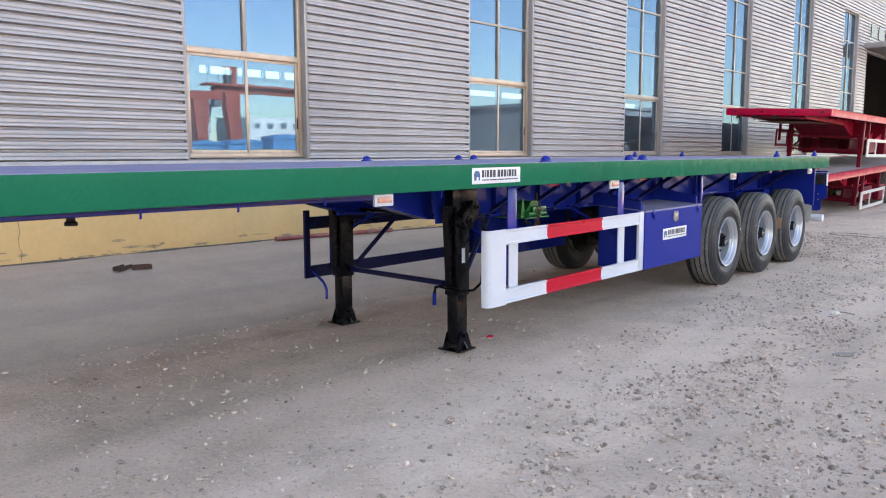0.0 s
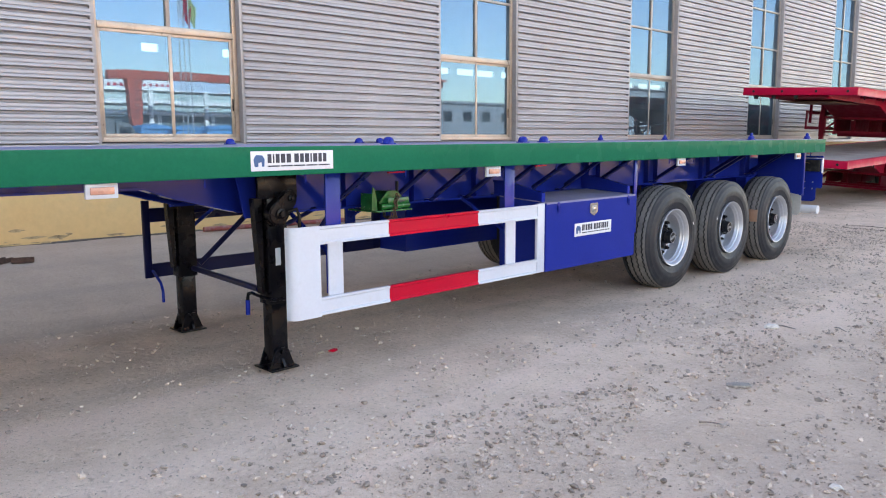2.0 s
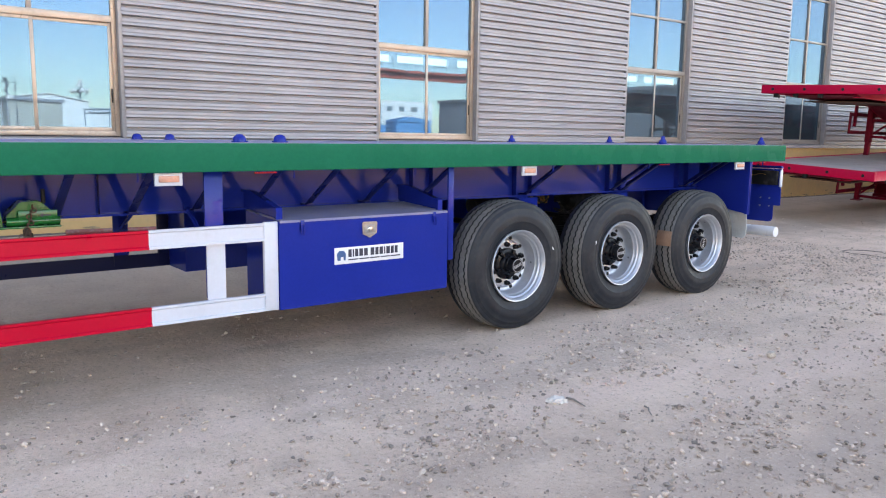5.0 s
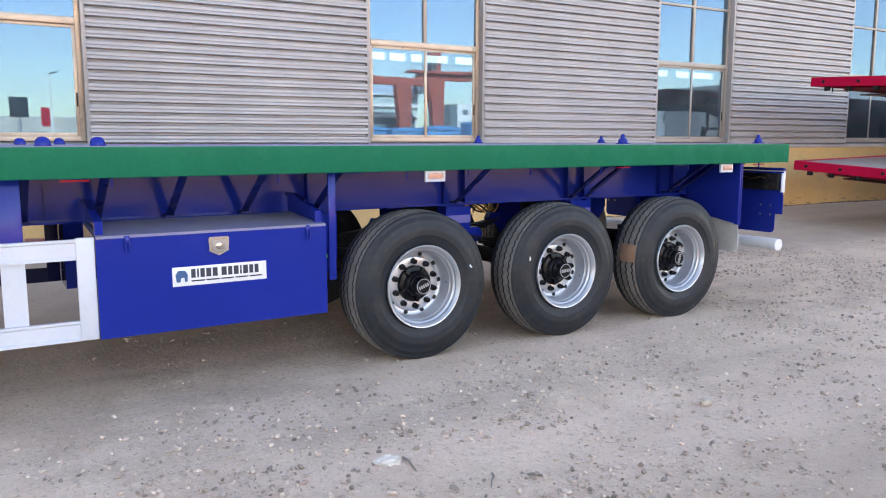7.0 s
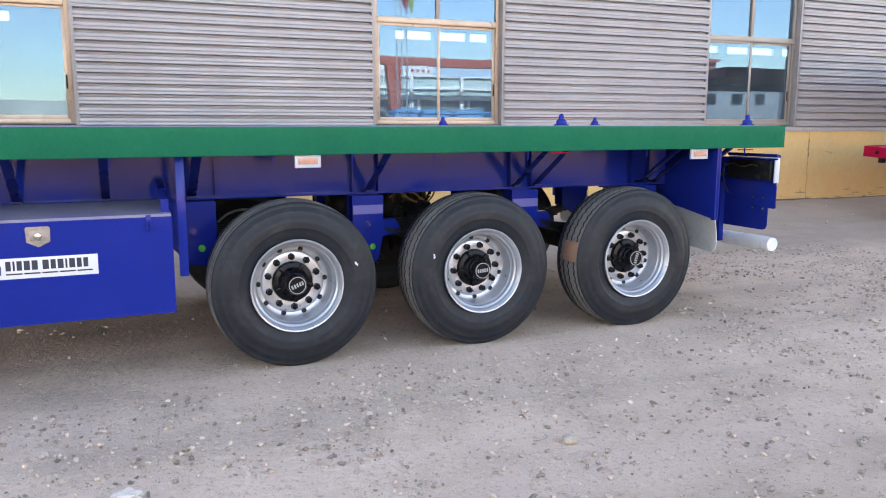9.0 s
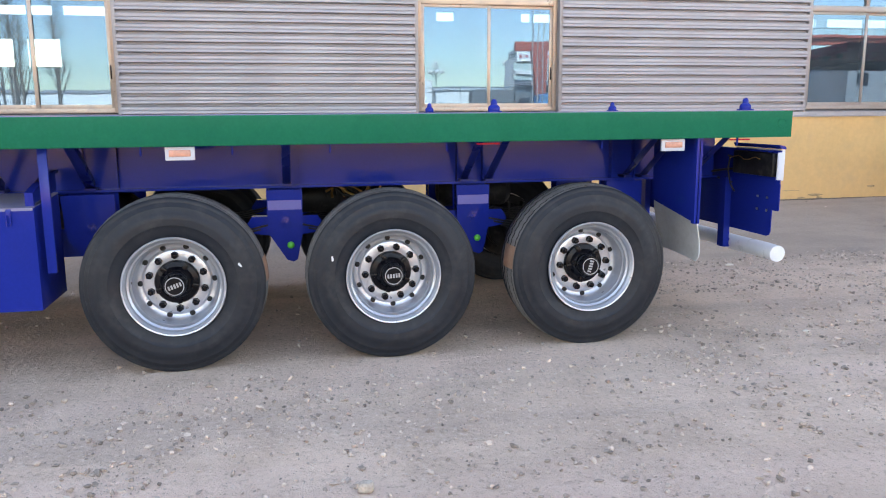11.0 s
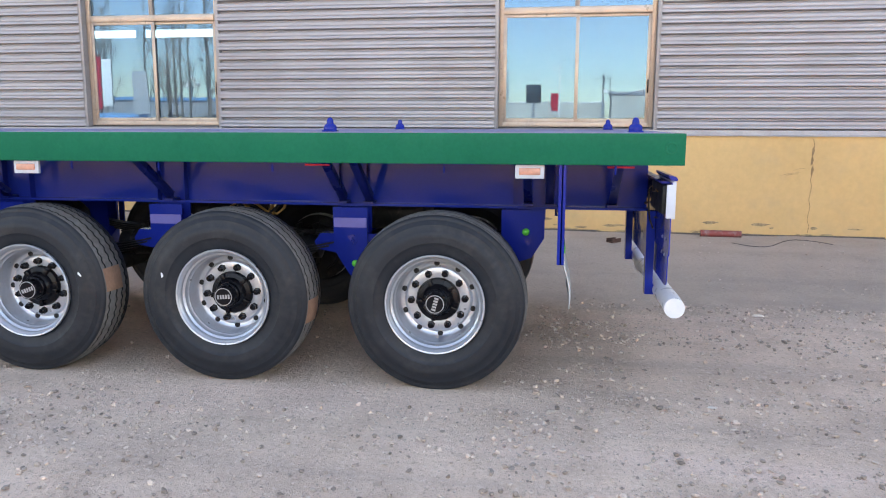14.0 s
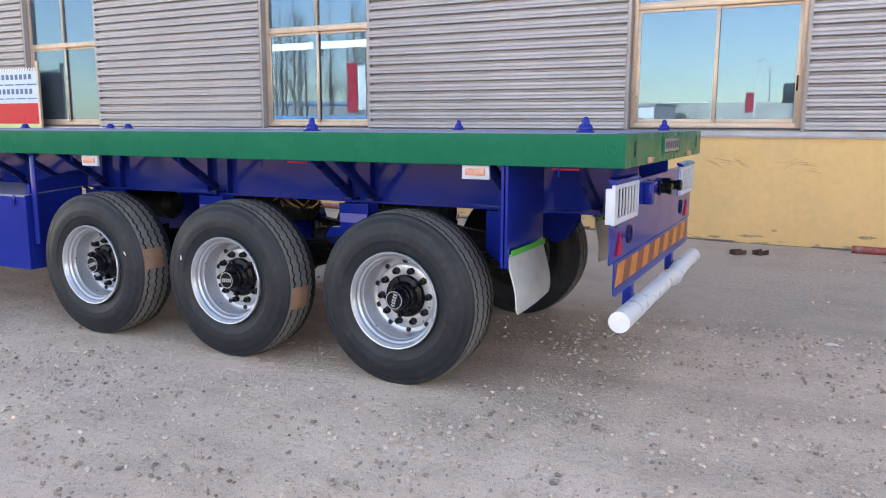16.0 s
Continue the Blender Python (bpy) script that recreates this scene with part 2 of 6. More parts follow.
    lump = n.new("ShaderNodeMath")
    lump.operation = "MULTIPLY_ADD"
    l.new(tex("ShaderNodeTexNoise", 13, 6).outputs["Fac"], lump.inputs[0])
    lump.inputs[1].default_value = 1.6
    l.new(add.outputs[0], lump.inputs[2])
    l.new(lump.outputs[0], add2.inputs[2])
    bp = n.new("ShaderNodeBump")
    bp.inputs["Strength"].default_value, bp.inputs["Distance"].default_value = 0.9, 0.012
    l.new(add2.outputs[0], bp.inputs["Height"])
    l.new(bp.outputs["Normal"], b.inputs["Normal"])
    return m


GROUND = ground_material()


def glass_material(name, tint, mirror, clear):
    """Coated window glass: a blue mirror that lets some of the hall behind show."""
    m = bpy.data.materials.new(name)
    m.use_nodes = True
    n, l = m.node_tree.nodes, m.node_tree.links
    n.remove(n["Principled BSDF"])
    g, t, x = n.new("ShaderNodeBsdfGlossy"), n.new("ShaderNodeBsdfTransparent"), n.new("ShaderNodeMixShader")
    g.inputs["Color"].default_value, g.inputs["Roughness"].default_value = (*tint, 1), 0.004
    t.inputs["Color"].default_value = (*clear, 1)
    x.inputs["Fac"].default_value = mirror
    tc, nz, bp = n.new("ShaderNodeTexCoord"), n.new("ShaderNodeTexNoise"), n.new("ShaderNodeBump")
    nz.inputs["Scale"].default_value = 0.9
    l.new(tc.outputs["Object"], nz.inputs["Vector"]), l.new(nz.outputs["Fac"], bp.inputs["Height"])
    bp.inputs["Strength"].default_value, bp.inputs["Distance"].default_value = 1.0, 0.0009
    l.new(bp.outputs["Normal"], g.inputs["Normal"])
    l.new(t.outputs[0], x.inputs[1]), l.new(g.outputs[0], x.inputs[2])
    d, y = n.new("ShaderNodeBsdfDiffuse"), n.new("ShaderNodeMixShader")
    d.inputs["Color"].default_value = (0.42, 0.50, 0.55, 1)
    dust, rg = n.new("ShaderNodeTexNoise"), n.new("ShaderNodeMapRange")
    dust.inputs["Scale"].default_value, dust.inputs["Detail"].default_value = 2.5, 6.0
    rg.inputs["From Min"].default_value, rg.inputs["From Max"].default_value = 0.3, 0.7
    rg.inputs["To Min"].default_value, rg.inputs["To Max"].default_value = 0.03, 0.09
    l.new(tc.outputs["Object"], dust.inputs["Vector"]), l.new(dust.outputs["Fac"], rg.inputs["Value"]), l.new(rg.outputs["Result"], y.inputs["Fac"])
    l.new(x.outputs[0], y.inputs[1]), l.new(d.outputs[0], y.inputs[2])
    l.new(y.outputs[0], n["Material Output"].inputs["Surface"])
    return m


GLASS = glass_material("blue_mirror_glass", (0.36, 0.645, 0.95), 0.155, (0.40, 0.50, 0.56))
# the same glass with a weaker mirror, dimming the low sky's reflection
SASHGLASS = glass_material("dimmed_sash_glass", (0.36, 0.635, 0.92), 0.142, (0.40, 0.50, 0.56))


# ---- mesh helpers ----
def bm_new():
    return bmesh.new()


def box(bm, x0, x1, y0, y1, z0, z1, bev=0.0, m=None):
    lo, hi = Vector((min(x0, x1), min(y0, y1), min(z0, z1))), Vector((max(x0, x1), max(y0, y1), max(z0, z1)))
    mtx = Matrix.LocRotScale((lo + hi) / 2, None, hi - lo)
    vs = bmesh.ops.create_cube(bm, size=1.0, matrix=(m @ mtx) if m else mtx)["verts"]
    if bev:
        es = list({e for v in vs for e in v.link_edges})
        bmesh.ops.bevel(bm, geom=es, offset=bev, segments=2, affect="EDGES", profile=0.5)
    return bm


def prism(bm, pts, axis, a0, a1, m=None):
    """A polygon drawn across an axis and drawn out along it. axis x: (y, z); y: (x, z); z: (x, y)."""
    def at(p, a):
        v = {"x": (a, p[0], p[1]), "y": (p[0], a, p[1]), "z": (p[0], p[1], a)}[axis]
        return m @ Vector(v) if m else Vector(v)
    lo, hi = [bm.verts.new(at(p, a0)) for p in pts], [bm.verts.new(at(p, a1)) for p in pts]
    bm.faces.new(lo), bm.faces.new(hi)
    for i in range(len(pts)):
        j = (i + 1) % len(pts)
        bm.faces.new((lo[i], lo[j], hi[j], hi[i]))
    return bm


def sweep(bm, pts, r, n=10, r1=None, caps=True):
    """A round rod through points, thinning from r to r1."""
    pts = [Vector(p) for p in pts]
    rings, side = [], None
    for i, p in enumerate(pts):
        d = (pts[min(i + 1, len(pts) - 1)] - pts[max(i - 1, 0)]).normalized()
        side = (side - d * side.dot(d)) if side else d.orthogonal()
        side.normalize()
        up = d.cross(side)
        k = r if r1 is None else r + (r1 - r) * i / (len(pts) - 1)
        rings.append([bm.verts.new(p + k * (math.cos(a) * side + math.sin(a) * up)) for a in (2 * math.pi * j / n for j in range(n))])
    for a, b in zip(rings, rings[1:]):
        for j in range(n):
            bm.faces.new((a[j], a[(j + 1) % n], b[(j + 1) % n], b[j]))
    if caps:
        bm.faces.new(rings[0]), bm.faces.new(rings[-1])
    return bm


def lathe(bm, prof, n=32, c=(0, 0, 0), axis="x", close=False, zig=None):
    """Turns (radius, along) points about an axis. zig: for a point's index, a shift along the axis that swaps from step to step."""
    c, rings = Vector(c), []
    for j in range(n):
        a = 2 * math.pi * j / n
        ring = []
        for i, (r, h) in enumerate(prof):
            if zig and i in zig:
                h += zig[i] * (1 if j % 4 < 2 else -1)
            u, v = r * math.cos(a), r * math.sin(a)
            ring.append(bm.verts.new(c + Vector({"x": (h, u, v), "y": (u, h, v), "z": (u, v, h)}[axis])))
        rings.append(ring)
    for j in range(n):
        a, b = rings[j], rings[(j + 1) % n]
        for i in range(len(prof) - (0 if close else 1)):
            k = (i + 1) % len(prof)
            bm.faces.new((a[i], a[k], b[k], b[i]))
    if not close:
        for i in (0, len(prof) - 1):
            if prof[i][0] > 1e-4:
                bm.faces.new([ring[i] for ring in rings])
    return bm


def mesh_of(name, bm, material, smooth=True):
    bmesh.ops.recalc_face_normals(bm, faces=bm.faces)
    me = bpy.data.meshes.new(name)
    bm.to_mesh(me)
    bm.free()
    me.materials.append(material)
    if smooth:
        me.polygons.foreach_set("use_smooth", [True] * len(me.polygons))
        me.set_sharp_from_angle(angle=radians(38))
    return me


def part(name, bm, material, parent=None, label="", kind="", smooth=True):
    """Links a bmesh, or a mesh made before, as one object under a thing or a part."""
    me = bm if isinstance(bm, bpy.types.Mesh) else mesh_of(name, bm, material, smooth)
    ob = new(name, me)
    if parent:
        ob.parent = parent
        ob.matrix_parent_inverse = BASE[parent.name].inverted() if parent.name in BASE else Matrix()
    return tagged(ob, label, kind=kind)


BASE = {}


def thing(name, x, y, z, label, category, group="", kind=""):
    ob = new(name)
    ob.empty_display_size = 0.2
    ob.matrix_basis = Matrix.Translation((x, y, z))
    BASE[ob.name] = Matrix.Translation((x, y, z))
    return tagged(ob, label, category, group, kind)


def single(name, bm, material, label, category, kind="", group="", smooth=True):
    return tagged(part(name, bm, material, smooth=smooth), label, category, group, kind)


# ---- ground: one sheet, rising a little towards the hall ----
WALL = -9.70


def rise(x, y):
    top = 0.30 - 0.13 * min(max((y - 7.0) / 6.0, 0.0), 1.0)
    x -= 0.0245 * (y - 9)
    k = min(max((-6.0 - x) / 3.6, 0.0), 1.0)
    return top * k * k * (3 - 2 * k)


def lift(x, y):
    near = max(0.0, 1.0 - max(abs(x + 3) - 12, abs(y - 8) - 22, 0) / 6.0)
    bumps = 0.016 * noise.noise((x * 0.7, y * 0.7, 0)) + 0.008 * noise.noise((x * 2.3, y * 2.3, 4)) + 0.004 * noise.noise((x * 6, y * 6, 9))
    return rise(x, y) + near * bumps


def steps(a, b, d, far):
    out, s = [a + d * i for i in range(int(round((b - a) / d)) + 1)], d
    lo, hi = a, out[-1]
    while hi < far:
        s *= 1.35
        lo, hi = lo - s, hi + s
        out = [lo] + out + [hi]
    return out


gx, gy = steps(-10.1, 4.0, 0.12, 2500), steps(-2.0, 26.0, 0.14, 2500)
verts = [(x, y, lift(x, y)) for x in gx for y in gy]
ny = len(gy)
faces = [(i * ny + j, (i + 1) * ny + j, (i + 1) * ny + j + 1, i * ny + j + 1) for i in range(len(gx) - 1) for j in range(ny - 1)]
me = bpy.data.meshes.new("ground")
me.from_pydata(verts, [], faces)
me.polygons.foreach_set("use_smooth", [True] * len(me.polygons))
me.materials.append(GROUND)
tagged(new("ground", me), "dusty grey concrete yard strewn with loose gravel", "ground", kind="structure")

# ---- the hall ----
WIN = [5.90 + 6.03 * k for k in range(-3, 6)]
# TOP lies above the view, set high to keep skylight off the wall's foot
WW, SILL, HEAD, TOP, TH = 2.06, 1.56, 7.6, 12.5, 0.22
Y0, Y1, BACK = -24.0, 66.0, -34.0
DOOR = (39.7, 45.2, 6.2)
FACE = WALL - 0.05

HALL_TURN = Matrix.Translation((WALL, 9, 0)) @ pose(0, 0, 0, 0, 0, -1.40) @ Matrix.Translation((-WALL, -9, 0))


def by_hall(ob):
    """Turns a thing with the hall, which stands at a slight angle to the trailer."""
    ob.matrix_basis = HALL_TURN @ ob.matrix_basis
    return ob


wall = thing("wall_front", WALL, 20, 0, "factory wall with grey ribbed cladding over a yellow plinth", "wall", kind="structure")
piers = bm_new()
edges = [Y0] + [e for w in WIN for e in (w, w + WW)] + [DOOR[0], DOOR[1], Y1]
for a, b in zip(edges[0::2], edges[1::2]):
    box(piers, FACE - TH, FACE, a, b, SILL, HEAD)
box(piers, FACE - TH, FACE, DOOR[0], DOOR[1], DOOR[2], HEAD)
box(piers, FACE - TH, FACE, Y0, Y1, HEAD, TOP)
part("backing", piers, HALL, wall, kind="structure")
pl = bm_new()
box(pl, WALL - 0.30, WALL + 0.03, Y0, DOOR[0], -0.4, 1.45)
box(pl, WALL - 0.30, WALL + 0.03, DOOR[1], Y1, -0.4, 1.45)
part("plinth", pl, YELLOW, wall, "yellow painted plinth with scratches", kind="structure")
fl = bm_new()
for a, b in ((Y0, DOOR[0]), (DOOR[1], Y1)):
    prism(fl, [(WALL - 0.2, 1.45), (WALL + 0.06, 1.45), (WALL + 0.06, 1.462), (WALL + 0.045, 1.47), (WALL + 0.04, 1.525), (WALL - 0.2, 1.56)], "y", a, b)
part("sill_flashing", fl, TRIM, wall, kind="structure")

PITCH, DEEP = 0.133, 0.070


def cladding(y0, y1, z0, z1):
    """Sheet with horizontal ribs, a fold in the middle of each and deep grooves between."""
    wave = [(0.0, 0.97), (0.08, 0.98), (0.145, 0.95), (0.175, 0.80), (0.20, 0.35), (0.225, 0.05), (0.27, 0.0), (0.40, 0.0), (0.43, 0.08), (0.455, 0.55), (0.475, 0.90), (0.51, 1.0), (0.62, 1.0), (0.70, 0.97), (0.73, 0.90), (0.77, 0.89), (0.80, 0.95), (0.85, 0.97), (0.94, 0.98)]
    prof = []
    k = math.floor(z0 / PITCH) - 1
    while k * PITCH < z1:
        for f, d in wave:
            z = (k + f) * PITCH + 0.018
            if z0 - 1e-6 <= z <= z1 + 1e-6:
                prof.append((z, FACE + 0.004 + DEEP * d))
        k += 1
    prof = [(z0, prof[0][1])] + prof + [(z1, prof[-1][1])]
    bm = bm_new()
    cols = [y0 + (y1 - y0) * i / 4 for i in range(5)]
    rows = [[bm.verts.new((x + 0.0015 * noise.noise((y, z * 2, 3)), y, z)) for y in cols] for z, x in prof]
    for a, b in zip(rows, rows[1:]):
        for j in range(4):
            bm.faces.new((a[j], a[j + 1], b[j + 1], b[j]))
    return bm


for a, b in zip(edges[0::2], edges[1::2]):
    n_sheets = max(1, round((b - a) / 6))
    for i in range(n_sheets):
        c, d = a + (b - a) * i / n_sheets, a + (b - a) * (i + 1) / n_sheets
        part("cladding_sheet", cladding(c + 0.035, d - 0.035, 1.535, HEAD), CLAD, wall, kind="structure")
for a, b in zip([Y0] + WIN[1:] + [DOOR[0]], WIN[1:] + [DOOR[0], Y1]):
    part("cladding_sheet", cladding(a, b, HEAD + 0.03, TOP), CLAD, wall, kind="structure")
part("cladding_sheet", cladding(DOOR[0], DOOR[1], DOOR[2] + 0.3, HEAD), CLAD, wall, kind="structure")
for w in WIN:
    for y in (w - 0.04, w + WW - 0.01):
        part("corner_trim", box(bm_new(), FACE - 0.15, FACE + 0.062, y, y + 0.05, 1.528, HEAD + 0.03, 0.004), TRIM, wall, kind="structure")
    part("head_trim", box(bm_new(), FACE - 0.1, FACE + 0.06, w + 0.04, w + WW - 0.01, HEAD - 0.01, HEAD + 0.05, 0.004), TRIM, wall, kind="structure")
part("canopy", box(bm_new(), FACE, FACE + 1.4, DOOR[0] - 0.5, DOOR[1] + 0.5, DOOR[2] + 0.05, DOOR[2] + 0.28, 0.01), TRIM, wall, "grey canopy over the wide gate", kind="structure")

for i in range(4):
    part("sign_bar", box(bm_new(), FACE + 0.06, FACE + 0.10, DOOR[0] + 0.4 + 1.3 * i, DOOR[0] + 1.3 + 1.3 * i, 6.85, 7.45), BLACKP, wall, "dark raised sign block")
by_hall(wall)

BARS = (4.19, 5.27, 6.36)


def window(w, number, near):
    # farther frames are coloured in the greyer tone the light gives them
    fm = FRAME if near else FRAMEG
    root = thing("window_%d" % number, FACE, w + WW / 2, SILL, "tall blue mirror-glass window with sliding lower sashes", "window", "windows of the hall", "structure")
    x0, x1 = FACE - 0.11, FACE - 0.045
    y0, y1, mid = w + 0.012, w + WW - 0.012, w + WW / 2
    fr = bm_new()
    box(fr, x0, x1, y0, y0 + 0.06, SILL, HEAD, 0.004), box(fr, x0, x1, y1 - 0.06, y1, SILL, HEAD, 0.004)
    box(fr, x0, x1, y0 + 0.06, y1 - 0.06, SILL, SILL + 0.06, 0.004), box(fr, x0, x1, y0 + 0.06, y1 - 0.06, HEAD - 0.06, HEAD, 0.004)
    part("window_frame", fr, fm, root)
    part("transom", box(bm_new(), x0, x1 + 0.012, y0 + 0.06, y1 - 0.06, 3.03, 3.12, 0.005), fm, root)
    part("mullion", box(bm_new(), x0, x1, mid - 0.03, mid + 0.03, 3.12, HEAD - 0.06, 0.004), FRAMEG, root)
    for z in BARS:
        for a, b in ((y0 + 0.06, mid - 0.03), (mid + 0.03, y1 - 0.06)):
            part("glazing_bar", box(bm_new(), x0 + 0.01, x1, a, b, z - 0.022, z + 0.022, 0.003), FRAMEG, root)
    levels = (3.12, *BARS, HEAD - 0.06)
    for za, zb in zip(levels, levels[1:]):
        for a, b in ((y0 + 0.055, mid - 0.025), (mid + 0.025, y1 - 0.055)):
            p = part("pane", box(bm_new(), FACE - 0.085, FACE - 0.079, a, b, za, zb), GLASS, root, smooth=False)
            p.visible_shadow = False
    for i, (a, b) in enumerate(((y0 + 0.055, mid + 0.035), (mid - 0.035, y1 - 0.055))):
        xs = FACE - 0.068 - 0.026 * i
        s = bm_new()
        box(s, xs - 0.012, xs + 0.012, a, a + 0.045, SILL + 0.055, 3.032, 0.003), box(s, xs - 0.012, xs + 0.012, b - 0.045, b, SILL + 0.055, 3.032, 0.003)
        box(s, xs - 0.012, xs + 0.012, a + 0.045, b - 0.045, SILL + 0.055, SILL + 0.11, 0.003), box(s, xs - 0.012, xs + 0.012, a + 0.045, b - 0.045, 2.99, 3.032, 0.003)
        sash = part("sash", s, fm, root)
        p = part("pane", box(bm_new(), xs - 0.003, xs + 0.003, a + 0.04, b - 0.04, SILL + 0.105, 2.995), SASHGLASS, sash, smooth=False)
        p.visible_shadow = False
        if i == 1:
            part("handle", box(bm_new(), xs + 0.012, xs + 0.024, b - 0.033, b - 0.013, 2.0, 2.18, 0.004), BLACKP, sash)
    return root


for i, w in enumerate(WIN):
    by_hall(window(w, i + 1, w < 17))

back = bm_new()
strips = [(a, b) for a, b in ((Y0 + 0.9 + 4 * i, Y0 + 4.5 + 4 * i) for i in range(21)) if b < 7] + [(16.5, 17.3), (20.4, 20.85), (21.0, 22.2), (22.55, 24.0), (24.2, 25.15), (25.4, 27.6)] + [(28.0 + 4 * i, 31.4 + 4 * i) for i in range(9)]
cuts = [Y0] + [e for s in strips for e in s] + [Y1]
box(back, BACK - 0.2, BACK, Y0, Y1, -0.4, 3.48), box(back, BACK - 0.2, BACK, Y0, Y1, 4.60, 5.56), box(back, BACK - 0.2, BACK, Y0, Y1, 5.94, TOP)
for a, b in ((Y0, -2.3), (-1.1, -0.6), (0.7, Y1)):
    box(back, BACK - 0.2, BACK, a, b, 3.48, 4.60)
for a, b in zip(cuts[0::2], cuts[1::2]):
    box(back, BACK - 0.2, BACK, a, b, 5.56, 5.94)
by_hall(single("wall_back", back, HALL, "plain inner wall with a strip of high openings", "wall", "structure"))
by_hall(single("wall_end", box(bm_new(), BACK, FACE - TH, Y0 - 0.2, Y0, -0.4, TOP), HALL, "plain grey end wall of the hall", "wall", "structure"))
by_hall(single("wall_end", box(bm_new(), BACK, FACE - TH, Y1, Y1 + 0.2, -0.4, TOP), HALL, "plain grey end wall of the hall", "wall", "structure"))
by_hall(single("roof", box(bm_new(), BACK - 0.4, FACE + 0.25, Y0 - 0.4, Y1 + 0.4, TOP, TOP + 0.25), ROOF, "flat grey sheet roof of the hall", "roof", "structure"))

# ---- the blue and green flatbed trailer ----
CX, REAR, FRONT = -4.69, 13.385, 0.97
RAILX, RZ0, RZ1 = -3.44, 1.372, 1.546
trailer = thing("flatbed_trailer", CX, 7.2, 0, "blue three-axle flatbed semi-trailer with green side rails standing on landing legs", "trailer")


def sx(x, s):
    """The place across, for the near side (1) or the far side (-1)."""
    return CX + s * (x - CX)


deck = bm_new()
box(deck, -5.928, -3.452, FRONT + 0.03, REAR - 0.058, 1.515, 1.550)
part("deck", deck, DECKBLUE, trailer, "dusty blue steel deck plate")
for i in range(15):
    y = FRONT + 0.4 + i * 0.84
    part("cross_member", prism(bm_new(), [(y - 0.03, 1.41), (y + 0.03, 1.41), (y + 0.03, 1.418), (y + 0.004, 1.418), (y + 0.004, 1.499), (y - 0.03, 1.499)], "x", -5.90, -3.48), BLUE, trailer)

for s in (1, -1):
    pr = [(-3.442, 1.372), (-3.440, 1.376), (-3.440, 1.541), (-3.445, 1.546), (-3.515, 1.546), (-3.515, 1.534), (-3.452, 1.534), (-3.452, 1.384),
          (-3.515, 1.384), (-3.515, 1.372)]
    rail = part("side_rail", prism(bm_new(), [(sx(x, s), z) for x, z in pr], "y", FRONT, REAR - 0.004), GREEN, trailer, "glossy green side rail")
    boss = lathe(bm_new(), [(0.001, 0.004), (0.022, 0.004), (0.027, 0.008), (0.033, 0.008), (0.036, 0.0)], 24, (0, 0, 0))
    bmesh.ops.transform(boss, matrix=pose(sx(-3.445, s), REAR - 0.075, 1.465, 0, 0, 0 if s > 0 else 180), verts=boss.verts)
    part("end_boss", boss, GREEN, rail)
    # deep main beam with a raised neck
    xw = sx(-4.22, s)
    low = [(FRONT + 0.1, 1.314), (4.03, 1.296), (4.22, 1.228), (4.68, 1.106), (5.2, 1.076), (REAR - 0.10, 1.060)]
    web = bm_new()
    prism(web, low + [(REAR - 0.10, 1.41), (FRONT + 0.1, 1.41)], "x", xw - 0.006, xw + 0.006)
    for (ya, za), (yb, zb) in zip(low, low[1:]):
        prism(web, [(ya, za), (yb, zb), (yb, zb - 0.016), (ya, za - 0.016)], "x", xw - 0.07, xw + 0.07)
    box(web, xw - 0.07, xw + 0.07, FRONT + 0.1, REAR - 0.1, 1.41, 1.424)
    beam = part("main_beam", web, BLUE, trailer, "deep blue welded main beam")
    for y in [5.6, 6.3, 7.05, 8.78, 8.96, 9.93, 10.13, 11.24, 11.43, 12.42, 12.60]:
        part("stiffener", box(bm_new(), xw + 0.006 * s, xw + 0.062 * s, y - 0.004, y + 0.004, 1.062, 1.41), BLUE, beam)

# slanting struts from the beam up to the rail, and brackets above them
STRUTS = (5.46, 6.03, 6.49, 6.92, 7.34, 7.79, 8.30, 8.82, 10.04, 11.28, 11.46, 12.52, 12.66, 13.06)
for s in (1, -1):
    for c in STRUTS:
        a, b = Vector((sx(-4.15, s), c, 1.078)), Vector((sx(-3.62, s), c, 1.409))
        q = Matrix.Rotation(math.atan2(b.x - a.x, b.z - a.z), 4, "Y")
        st = box(bm_new(), -0.004, 0.004, -0.026, 0.026, 0, (b - a).length, 0.0015, m=Matrix.Translation(a) @ q)
        box(st, -0.040, -0.004, 0.020, 0.026, 0.03, (b - a).length - 0.03, 0.0015, m=Matrix.Translation(a) @ q)
        box(st, sx(-4.21, s), sx(-4.10, s), c - 0.03, c + 0.03, 1.068, 1.082)
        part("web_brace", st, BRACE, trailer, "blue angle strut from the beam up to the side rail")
        part("outrigger", box(bm_new(), sx(-4.17, s), sx(-3.53, s), c - 0.03, c + 0.03, 1.412, 1.455), BLUE, trailer)

